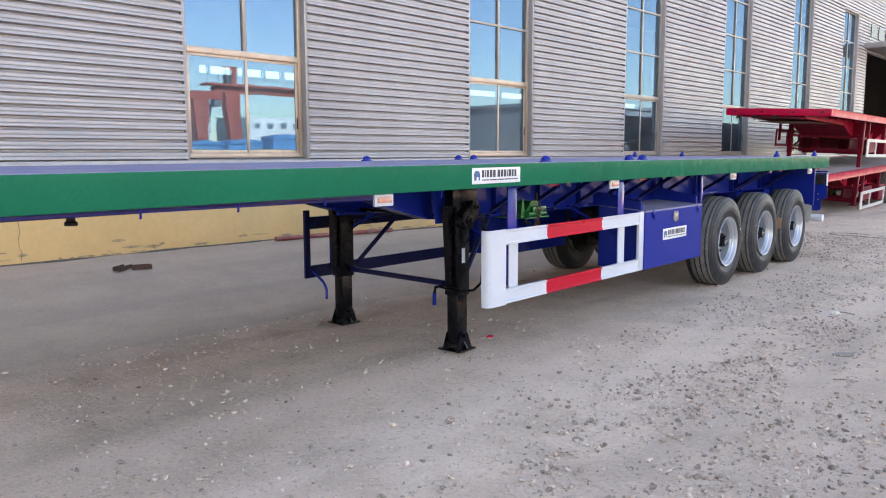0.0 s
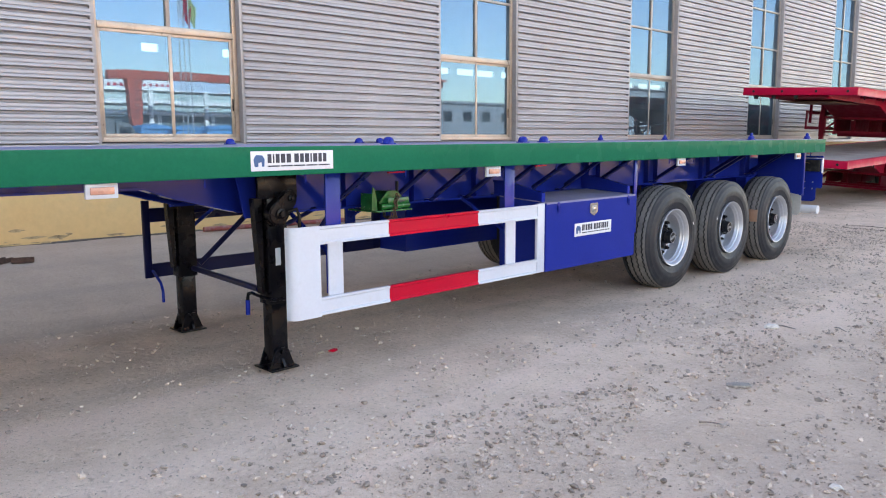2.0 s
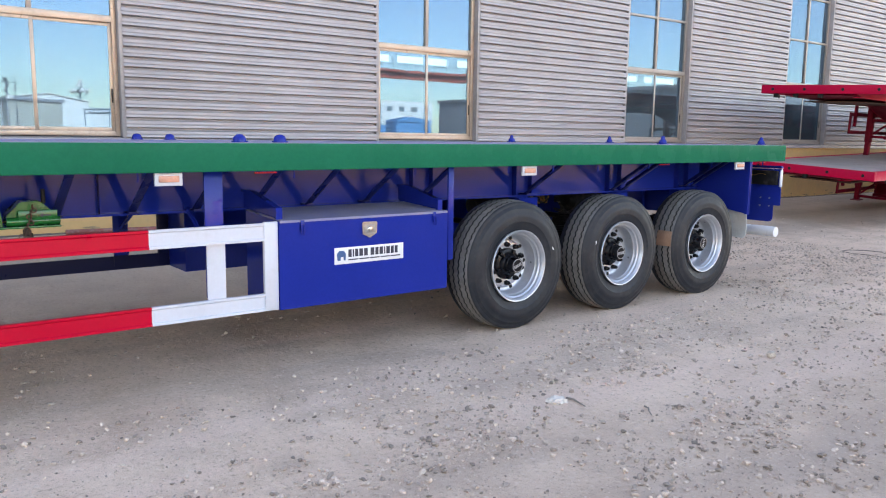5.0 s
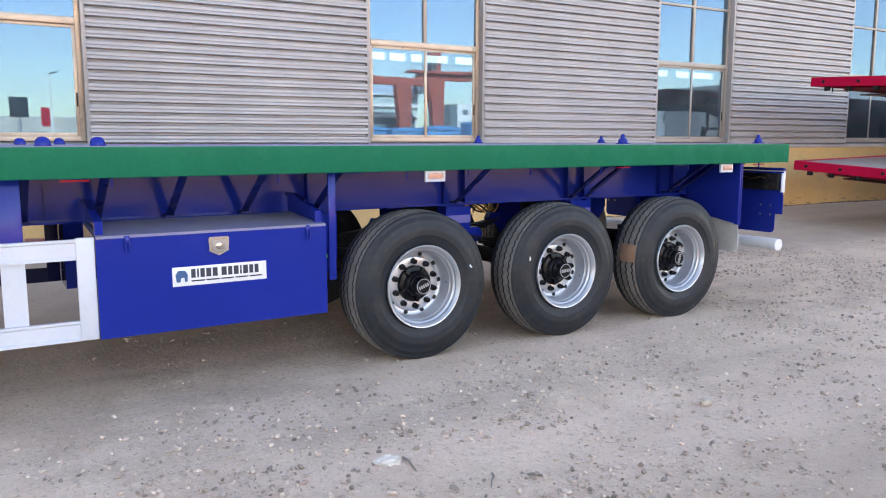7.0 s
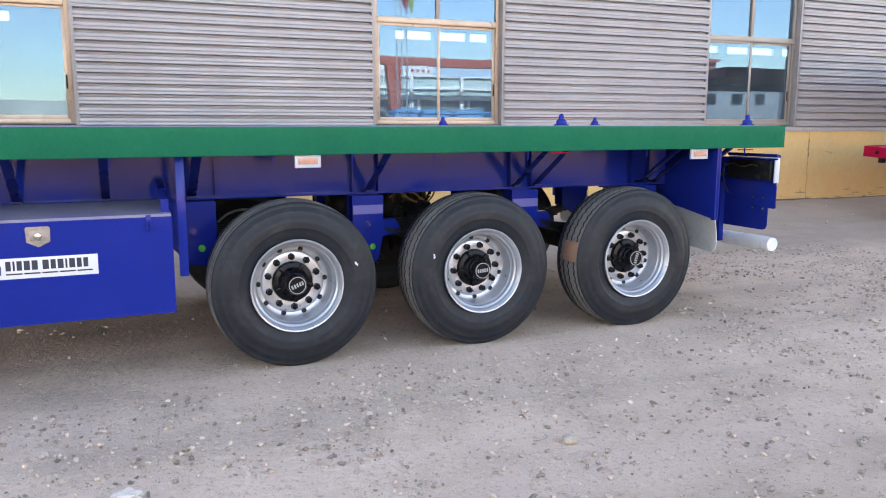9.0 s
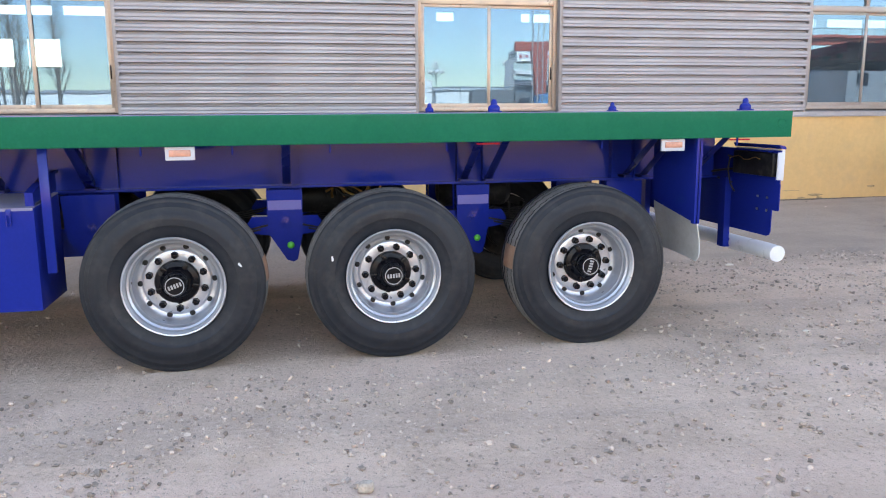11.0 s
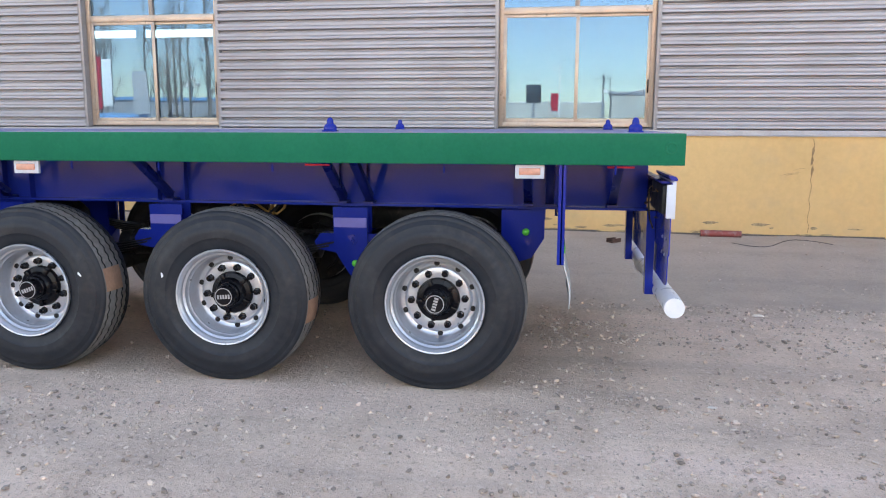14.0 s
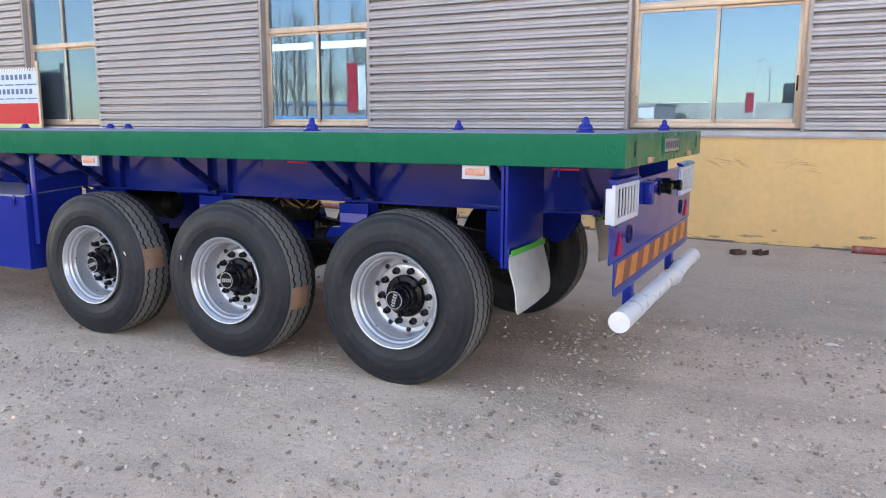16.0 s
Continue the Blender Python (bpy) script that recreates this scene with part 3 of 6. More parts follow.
# side markers, rope hooks, red retro strips
for s in (1, -1):
    for y in (3.44, 6.44, 9.355, 12.46):
        h = bm_new()
        box(h, sx(-3.50, s), sx(-3.478, s), y, y + 0.165, 1.29, 1.368, 0.004)
        mk = part("side_marker", h, WHITE, trailer, "amber side marker in a white housing")
        part("lens", box(bm_new(), sx(-3.478, s), sx(-3.468, s), y + 0.022, y + 0.143, 1.312, 1.350, 0.003), AMBER, mk)
    for y in (1.9, 2.45, 3.05, 4.1, 4.78, 5.62, 6.35, 7.35, 8.33, 9.22, 9.73, 10.30, 11.02, 12.05, 13.02):
        part("rope_hook", sweep(bm_new(), [(sx(-3.50, s), y, 1.372), (sx(-3.50, s), y, 1.325), (sx(-3.505, s), y, 1.318)], 0.006, 6), BLUE, trailer)
    for y in (5.55, 7.16, 11.29, 13.05):
        part("red_strip", box(bm_new(), sx(-3.53, s), sx(-3.515, s), y - 0.075, y + 0.075, 1.351, 1.361), REDLAMP, trailer)

# container locks
for s in (1, -1):
    for y in (1.16, 5.55, 7.02, 7.30, 11.35, 13.13):
        x = sx(-3.60, s)
        tall = y in (13.13, 11.35)
        k = bm_new()
        box(k, x - 0.040, x + 0.040, y - 0.042, y + 0.042, 1.550, 1.560, 0.004)
        lathe(k, [(0.036, 1.545), (0.039, 1.566), (0.039, 1.580), (0.031, 1.592), (0.021, 1.598), (0.020, 1.614), (0.014, 1.630), (0.001, 1.636)] if tall else
              [(0.042, 1.545), (0.042, 1.566), (0.039, 1.580), (0.031, 1.592), (0.019, 1.600), (0.001, 1.603)], 16, (x, y, 0), "z")
        part("container_lock", k, BLUE, trailer, "blue conical container twist lock")

# rear beam of the bed
rb = bm_new()
prism(rb, [(REAR - 0.055, 1.372), (REAR, 1.372), (REAR, 1.546), (REAR - 0.055, 1.546), (REAR - 0.055, 1.536), (REAR - 0.010, 1.536), (REAR - 0.010, 1.382), (REAR - 0.055, 1.382)], "x", -5.936, -3.442)
rear_beam = part("rear_beam", rb, GREEN, trailer, "glossy green rear cross beam")
for x in (-3.66, -5.72):
    part("lashing_hole", box(bm_new(), x - 0.018, x + 0.018, REAR, REAR + 0.003, 1.425, 1.505, 0.001), BLACKM, rear_beam)
for x in (-4.02, -5.36):
    part("rear_marker", box(bm_new(), x - 0.055, x + 0.055, REAR, REAR + 0.014, 1.378, 1.412, 0.003), AMBER, rear_beam)
fr = bm_new()
for a in ((-4.97, -4.41, 1.515, 1.522), (-4.97, -4.41, 1.412, 1.419), (-4.97, -4.963, 1.419, 1.515), (-4.417, -4.41, 1.419, 1.515)):
    box(fr, a[0], a[1], REAR, REAR + 0.012, a[2], a[3])
plate = part("plate_holder", fr, GREEN, rear_beam)
part("plate", box(bm_new(), -4.955, -4.425, REAR + 0.001, REAR + 0.005, 1.426, 1.508), TRIM, plate, "blank grey number plate")
for i in range(6):
    part("bar", box(bm_new(), -4.92 + 0.078 * i, -4.872 + 0.078 * i, REAR + 0.0055, REAR + 0.0068, 1.445, 1.49), INK, plate)

# tail panel with lamp cages, chevrons and the wrapped bumper tube
PY = 13.325
tp = bm_new()
prism(tp, [(-3.44, 0.868), (-3.43, 0.88), (-3.43, 1.05), (-3.435, 1.06), (-3.440, 1.28), (-5.94, 1.28), (-5.945, 1.06), (-5.95, 1.05), (-5.95, 0.88), (-5.94, 0.868)], "y", PY - 0.006, PY)
box(tp, -3.52, -5.86, PY - 0.05, PY - 0.006, 1.268, 1.28)
tail = part("tail_panel", tp, BLUE, trailer, "blue sheet tail panel")
lowp = part("lower_panel", prism(bm_new(), [(-3.56, 0.68), (-3.53, 0.69), (-3.515, 0.72), (-3.515, 0.872), (-5.865, 0.872), (-5.865, 0.72), (-5.85, 0.69), (-5.82, 0.68)], "y", PY + 0.0005, PY + 0.0065), BLUE, trailer)
for i in range(14):
    a = -3.54 - i * 0.164
    part("chevron", prism(bm_new(), [(a, 0.735), (a - 0.163, 0.735), (a - 0.223, 0.855), (a - 0.06, 0.855)] if i < 13 else [(a, 0.735), (a - 0.12, 0.735), (a - 0.16, 0.855), (a - 0.06, 0.855)], "y", PY + 0.0065, PY + 0.009),
         ORANGE if i % 2 == 0 else BROWNRED, lowp)
for s in (1, -1):
    cage = bm_new()
    xa, xb = -3.435, -3.985
    yb = PY + 0.020
    for z0, z1 in ((1.078, 1.108), (1.262, 1.286)):
        box(cage, sx(xa, s), sx(xb, s), PY, yb, z0, z1, 0.003)
    box(cage, sx(xa + 0.003, s), sx(xa - 0.012, s), yb - 0.050, yb - 0.001, 1.082, 1.268, 0.003)
    for a, b in ((xa, xa - 0.035), (xb + 0.035, xb)):
        box(cage, sx(a, s), sx(b, s), PY, yb, 1.10, 1.265)
    lc = part("lamp_cage", cage, WHITE, tail, "white welded cage over a tail lamp")
    part("cover_plate", prism(bm_new(), [(yb + 0.004, 1.288), (yb + 0.008, 1.296), (yb - 0.004, 1.312), (PY - 0.02, 1.318), (PY - 0.02, 1.306), (yb - 0.03, 1.296), (yb - 0.03, 1.291)], "x", sx(xa, s), sx(xb, s)), BLUE, lc, "blue folded cover over the cage")
    for i in range(7):
        x = xa - 0.035 - 0.485 * (i + 0.5) / 7
        part("bar", box(bm_new(), sx(x - 0.009, s), sx(x + 0.009, s), yb - 0.010, yb - 0.002, 1.10, 1.265, 0.002), WHITE, lc)
    part("tail_lamp", box(bm_new(), sx(xa - 0.05, s), sx(xb + 0.05, s), PY, PY + 0.008, 1.11, 1.255, 0.003), DARKLAMP, tail, "dark red tail lamp")
    part("round_hole", lathe(bm_new(), [(0.040, 0.0), (0.052, 0.0), (0.052, 0.008), (0.040, 0.008)], 24, (sx(-3.86, s), PY, 0.985), "y", close=True), BLACKM, tail)
    part("reflector_triangle", prism(bm_new(), [(sx(-3.56, s), 0.90), (sx(-3.70, s), 0.90), (sx(-3.63, s), 1.02)], "y", PY, PY + 0.008), REDLAMP, tail)
    part("lamp_back", box(bm_new(), sx(-3.465, s), sx(-3.94, s), PY - 0.050, PY - 0.006, 1.10, 1.262, 0.008), BLACKM, tail, "black back of the tail lamp")
    for k in range(4):
        part("bolt", lathe(bm_new(), [(0.010, 0.0), (0.010, -0.006), (0.001, -0.007)], 6, (sx(-3.56 - 0.11 * (k % 2), s), PY - 0.006, 0.95 - 0.09 * (k // 2) ), "y"), STEEL, tail)
    post = bm_new()
    prism(post, [(PY - 0.062, 1.06), (PY - 0.008, 1.06), (PY - 0.008, 0.60), (PY + 0.02, 0.57), (PY + 0.02, 0.53), (PY - 0.055, 0.53)], "x", sx(-4.08, s), sx(-4.00, s))
    part("bumper_post", post, BLUE, trailer)
tube, pts = bm_new(), []
for i in range(49):
    x = -3.488 - i * 2.42 / 48
    pts.append((x, PY + 0.052 + 0.002 * math.sin(i * 0.4), 0.562 + 0.002 * math.sin(i * 0.5) - 0.034 * math.exp(-((i - 31) / 2.5) ** 2)))
sweep(tube, pts, 0.058, 20)
part("bumper_tube", tube, WRAP, trailer, "round bumper tube wrapped in white film")
part("socket_bracket", box(bm_new(), -4.20, -4.38, PY, PY + 0.05, 1.12, 1.25, 0.006), BLUE, tail)
for x in (-4.46, -4.80):
    sk = lathe(bm_new(), [(0.045, 0.0), (0.045, 0.05), (0.03, 0.055), (0.03, 0.09), (0.036, 0.095), (0.036, 0.12), (0.001, 0.125)], 16, (x, PY, 1.20), "y")
    part("air_coupling", sk, BLACKP, tail, "black air line coupling")
cable = [(-4.0 + 0.25 * math.sin(i * 0.7), PY - 0.03 - 0.02 * math.cos(i), 1.22 - 0.022 * i) for i in range(10)]
part("lamp_cable", sweep(bm_new(), cable, 0.008, 6), BLACKM, tail)
loop = [(-3.60 - 0.045 * i, PY - 0.056 - 0.006 * math.sin(i * 1.9), 1.215 + 0.012 * math.sin(i * 1.3)) for i in range(9)]
part("lamp_wire", sweep(bm_new(), loop, 0.004, 6), BRASS, tail, "thin yellowish lamp wire")
drop = [(-3.97, PY - 0.055, 1.22), (-3.985, PY - 0.058, 1.12), (-3.96, PY - 0.050, 1.02), (-3.93, PY - 0.030, 0.96)]
part("lamp_wire", sweep(bm_new(), drop, 0.006, 6), BLACKM, tail)

# mud flap brackets and flaps
for s in (1, -1):
    mb = bm_new()
    prism(mb, [(sx(-3.46, s), 1.372), (sx(-4.10, s), 1.372), (sx(-4.10, s), 0.90), (sx(-3.46, s), 0.80)], "y", 12.724, 12.732)
    box(mb, sx(-3.46, s), sx(-3.50, s), 12.707, 12.747, 0.80, 1.372)
    bracket = part("flap_bracket", mb, BLUE, trailer, "blue sheet mud flap bracket")
    fb = bm_new()
    rows = []
    for i in range(11):
        z = 0.900 - 0.345 * i / 10
        y = 12.738 + 0.030 * math.sin(i / 10 * 2.4) ** 2 + 0.03 * (i / 10) ** 2
        rows.append([(sx(-3.485 - 0.60 * j / 4 - 0.03 * (i / 10) + (0.03 if j == 4 else -0.03 if j == 0 else 0.0) * (i == 10), s), y + 0.008 * math.sin(j), z - 0.03 + 0.03 * j / 4) for j in range(5)])
    for d in (0.0, 0.008):
        vs = [[fb.verts.new((x, y + d, z)) for x, y, z in r] for r in rows]
        for a, b in zip(vs, vs[1:]):
            for j in range(4):
                fb.faces.new((a[j], a[j + 1], b[j + 1], b[j]))
    bmesh.ops.bridge_loops(fb, edges=[e for e in fb.edges if e.is_boundary])
    flap = part("mud_flap", fb, FLAP, trailer, "grey white rubber mud flap")
    part("clamp_strip", box(bm_new(), sx(-3.52, s), sx(-4.075, s), 12.748, 12.756, 0.860, 0.893), LIME, flap, "bright green clamp strip")

# wheels
tread = []
for c in (-0.105, -0.035, 0.035, 0.105):
    g = 0.008
    tread += [(0.546 - 0.9 * c * c, c - g), (0.528 - 0.9 * c * c, c - g * 0.8), (0.528 - 0.9 * c * c, c + g * 0.8), (0.546 - 0.9 * c * c, c + g)]
side = [(0.290, 0.150), (0.304, 0.163), (0.316, 0.167), (0.326, 0.171), (0.345, 0.177), (0.368, 0.184), (0.372, 0.188), (0.378, 0.188), (0.404, 0.191), (0.436, 0.189), (0.440, 0.186), (0.470, 0.179), (0.480, 0.177), (0.484, 0.172), (0.501, 0.168), (0.505, 0.163), (0.518, 0.161), (0.527, 0.157), (0.534, 0.146)]
prof = [(r, -h) for r, h in side] + tread + [(r, h) for r, h in reversed(side)]
zig = {len(side) + i: 0.0052 for i in range(len(tread))}
tyre_me = mesh_of("tyre", lathe(bm_new(), [(r, (0.90 if h > 0 else 0.97) * h) for r, h in prof], 232, zig=zig, close=True), TYRE)
tyre_me.materials.append(GROOVE)
tyre_me.materials.append(TREAD)
for p in tyre_me.polygons:
    across = [abs(tyre_me.vertices[k].co.x) for k in p.vertices]
    depth = [math.hypot(tyre_me.vertices[k].co.y, tyre_me.vertices[k].co.z) + 1.11 * tyre_me.vertices[k].co.x ** 2 for k in p.vertices]
    if max(across) < 0.135:
        p.material_index = 1 if min(depth) < 0.535 else 2
rp = [(0.300, -0.15), (0.306, 0.158), (0.312, 0.166), (0.308, 0.172), (0.300, 0.170), (0.292, 0.156), (0.286, 0.150), (0.283, 0.132), (0.270, 0.122), (0.266, 0.100), (0.258, 0.092), (0.256, 0.050), (0.252, 0.015), (0.247, -0.008),
      (0.240, -0.015), (0.218, -0.018), (0.211, -0.014), (0.204, -0.002), (0.199, 0.0), (0.150, 0.0), (0.130, -0.004), (0.130, -0.03), (0.29, -0.04), (0.29, -0.15)]
rim_me = mesh_of("wheel", lathe(bm_new(), [(r * 0.968, h) for r, h in rp], 64, close=True), RIM)
hubp = [(0.001, 0.02), (0.135, 0.02), (0.135, 0.070), (0.128, 0.084), (0.100, 0.092), (0.092, 0.112), (0.076, 0.124), (0.074, 0.150), (0.068, 0.154), (0.068, 0.168), (0.066, 0.172), (0.065, 0.200), (0.060, 0.208), (0.001, 0.208)]
hub_bm = lathe(bm_new(), [(r, h - 0.062) for r, h in hubp], 32)
for j in range(5):
    a = 2 * math.pi * (j + 0.3) / 5
    box(hub_bm, -0.022, 0.043, -0.014, 0.014, 0.072, 0.132, 0.004, m=pose(0, 0, 0, math.degrees(a)))
hub_me = mesh_of("hub", hub_bm, BLACKP)
ring_bm = lathe(bm_new(), [(0.051, 0.1465), (0.056, 0.1465), (0.056, 0.1485), (0.051, 0.1485)], 28, close=True)
for i in range(5):
    box(ring_bm, 0.1465, 0.1480, -0.040 + 0.0175 * i, -0.029 + 0.0175 * i, -0.013, 0.013)
ring_me = mesh_of("cap_emblem", ring_bm, EMBLEM)
nut_me = mesh_of("wheel_nut", lathe(bm_new(), [(0.024, 0.0), (0.024, 0.010), (0.020, 0.011), (0.020, 0.034), (0.011, 0.040), (0.010, 0.050), (0.001, 0.051)], 6), BLACKP)
hole_me = mesh_of("vent_hole", lathe(bm_new(), [(0.001, 0.002), (0.0165, 0.002), (0.0185, -0.003)], 14), BLACKM)
mark_me = mesh_of("chalk_mark", prism(bm_new(), [(-0.006, -0.02), (0.006, -0.02), (0.006, 0.022), (-0.004, 0.022), (-0.012, 0.012)], "x", 0.0, 0.0015), STICKER)
lb = bm_new()
lrows = [[lb.verts.new((h, (0.550 - 0.9 * h * h) * math.cos(a), (0.550 - 0.9 * h * h) * math.sin(a))) for h in (-0.04, 0.0, 0.04, 0.09, 0.125)] for a in (radians(-8 + 16 * k / 6) for k in range(7))]
for a, b in zip(lrows, lrows[1:]):
    for j in range(4):
        lb.faces.new((a[j], a[j + 1], b[j + 1], b[j]))
paper_me = mesh_of("paper_label", lb, LABEL)


def wheel(owner, m, spin, mark=None, paper=None):
    """A steel wheel with a wide tyre; its outer side looks along +x of m."""
    w = part("wheel", rim_me, RIM, owner, "silver steel wheel with a wide black tyre")
    w.matrix_basis = m @ pose(0, 0, 0, spin)
    part("tyre", tyre_me, TYRE, w, "dusty black ribbed tyre")
    part("hub", hub_me, BLACKP, w, "black hub with a stepped cap")
    part("cap_emblem", ring_me, EMBLEM, w)
    for j in range(10):
        n_ = part("wheel_nut", nut_me, BLACKP, w)
        n_.matrix_basis = pose(0, 0, 0, 36 * j) @ Matrix.Translation((-0.001, 0.1660, 0))
        h_ = part("vent_hole", hole_me, BLACKM, w)
        h_.matrix_basis = pose(0, 0, 0, 36 * j + 18) @ Matrix.Translation((-0.0155, 0.2200, 0)) @ pose(0, 0, 0, 0, 0, -4)
    if mark is not None:
        c_ = part("chalk_mark", mark_me, STICKER, w)
        c_.matrix_basis = pose(0, 0, 0, mark - spin) @ Matrix.Translation((0.1722, 0.405, 0)) @ pose(0, 0, 0, 20) @ Matrix.Diagonal((1, 0.75, 0.75, 1))
    if paper is not None:
        p_ = part("paper_label", paper_me, LABEL, w)
        p_.matrix_basis = pose(0, 0, 0, paper - spin)
    return w


AX, HZ, TX = (9.355, 10.675, 11.997), 0.533, -3.652
for i, y in enumerate(AX):
    wheel(trailer, pose(TX, y, HZ), (20, 4, 75)[i], mark=(17, 161, None)[i], paper=(8, -9, 172)[i])
    wheel(trailer, pose(sx(TX, -1), y, HZ, 0, 0, 180), 11 * i)
    ax = sweep(bm_new(), [(sx(-3.93, -1), y, HZ), (-3.93, y, HZ)], 0.07, 14)
    for s in (1, -1):
        lathe(ax, [(r, h * s) for r, h in [(0.07, -0.05), (0.20, -0.05), (0.20, 0.02), (0.205, 0.02), (0.205, 0.10), (0.285, 0.105), (0.285, 0.125), (0.07, 0.125)]], 24, (sx(-3.98, s), y, HZ))
    part("axle", ax, BLACKM, trailer, "black axle tube with brake drums")
# leaf springs, hangers, equalisers
for s in (1, -1):
    x = sx(-4.16, s)
    for i, y in enumerate(AX):
        sp = bm_new()
        for k in range(7):
            half = 0.56 - 0.06 * k
            arc = [(y + half * u, 0.735 - 0.016 * k + 0.075 * (half * u / 0.56) ** 2 * (1 - 0.0 * k)) for u in (-1, -0.6, -0.2, 0.2, 0.6, 1)]
            prism(sp, arc + [(a, b - 0.013) for a, b in reversed(arc)], "x", x - 0.045, x + 0.045)
        for d in (-0.07, 0.07):
            box(sp, x - 0.055, x + 0.055, y + d - 0.01, y + d + 0.01, 0.44, 0.78)
        part("leaf_spring", sp, BLACKM, trailer, "black leaf spring pack")
    for y, kind in ((8.78, 0), (10.02, 1), (11.335, 1), (12.52, 2)):
        hg = bm_new()
        out = [(y - 0.12, 1.043), (y + 0.12, 1.043), (y + 0.115, 0.74), (y + 0.075, 0.56), (y + 0.045, 0.545), (y + 0.005, 0.56), (y - 0.115, 0.75)]
        if kind == 0:
            out = [(y - 0.13, 1.043), (y + 0.17, 1.043), (y + 0.17, 0.70), (y + 0.10, 0.60), (y + 0.0, 0.62), (y - 0.10, 0.75)]
        if kind == 2:
            out = [(y - 0.17, 1.043), (y + 0.11, 1.043), (y + 0.11, 0.86), (y + 0.03, 0.73), (y - 0.06, 0.70), (y - 0.17, 0.78)]
        for d in (-0.07, 0.06):
            prism(hg, out, "x", x + d, x + d + 0.01)
        box(hg, x - 0.06, x + 0.06, out[0][0] + 0.01, out[0][0] + 0.02, 0.80, 1.04)
        h = part("spring_hanger", hg, BLUE, trailer, "blue welded spring hanger")
        if kind == 1:
            part("equaliser", prism(bm_new(), [(y - 0.26, 0.80), (y - 0.22, 0.86), (y + 0.22, 0.86), (y + 0.26, 0.80), (y + 0.24, 0.75), (y, 0.71), (y - 0.24, 0.75)], "x", x - 0.04, x + 0.04), BLUE, h)
            part("cross_brace", box(bm_new(), x + 0.071 * s, x + 0.078 * s, y - 0.112, y + 0.112, 0.908, 0.972), LILAC, h, "blue reinforcing plate with its sheen painted in pale lilac")
        for yy, zz in (((y + 0.032, 0.66),) if kind == 1 else ((y + 0.06, 0.72),) if kind == 0 else ((y - 0.01, 0.90),)):
            part("bolt_cap", lathe(bm_new(), [(0.024, 0.0), (0.024, 0.008), (0.016, 0.014), (0.001, 0.015)], 14, (0, 0, 0)), LIME, h, "bright green bolt cap").matrix_basis = pose(x + 0.071 * s, yy, zz, 0, 0, 0 if s > 0 else 180)
        part("pivot_bolt", lathe(bm_new(), [(0.044, 0.0), (0.044, 0.006), (0.026, 0.007), (0.026, 0.024), (0.012, 0.025), (0.012, 0.036), (0.001, 0.037)], 6, (0, 0, 0)), BLUE, h).matrix_basis = pose(x + 0.071 * s, y + 0.005, 0.815, 0, 0, 0 if s > 0 else 180)
for y in (9.98, 11.3):
    part("cross_tube", sweep(bm_new(), [(sx(-4.16, -1), y, 0.74), (-4.16, y, 0.74)], 0.03, 10), BLACKM, trailer)
for y in (9.7, 11.0):
    part("brake_chamber", lathe(bm_new(), [(0.03, -0.10), (0.085, -0.09), (0.09, 0.0), (0.095, 0.005), (0.09, 0.01), (0.085, 0.13), (0.04, 0.15), (0.001, 0.15)], 18, (-4.42, y - 0.1, 0.72), "y"), BLACKM, trailer)
for y0, y1, xx, zz in ((8.2, 9.0, -4.75, 0.86), (9.9, 10.5, -4.8, 0.92), (11.2, 11.8, -4.75, 0.94)):
    lt = lathe(bm_new(), [(0.001, y0), (0.08, y0 + 0.01), (0.125, y0 + 0.06), (0.125, y1 - 0.06), (0.08, y1 - 0.01), (0.001, y1)], 20, (xx, 0, zz), "y")
    part("air_tank", lt, BLACKM, trailer, "dark air tank under the frame")
for k, (ya, yb) in enumerate(((5.2, 9.0), (8.6, 12.6), (9.2, 11.4))):
    hose = [(-4.34 + 0.06 * math.sin(i * 0.9 + k), ya + (yb - ya) * i / 16, 1.17 + 0.03 * math.sin(i * 1.1 + k * 2)) for i in range(17)]
    part("air_hose", sweep(bm_new(), hose, 0.012, 6), BLACKM, trailer)

for k in range(4):
    coil = [(-4.50 + 0.03 * math.cos(i * 0.9 + k), 10.32 + 0.035 * i + 0.05 * math.sin(i * 0.8 + k), 0.985 + 0.045 * math.sin(i * 1.25 + k * 1.7)) for i in range(12)]
    part("air_hose", sweep(bm_new(), coil, 0.009, 6), (BRASS, BLACKM, BRASS, BLACKM)[k], trailer, ("brass coloured air line", "black air hose", "brass coloured air line", "black air hose")[k])

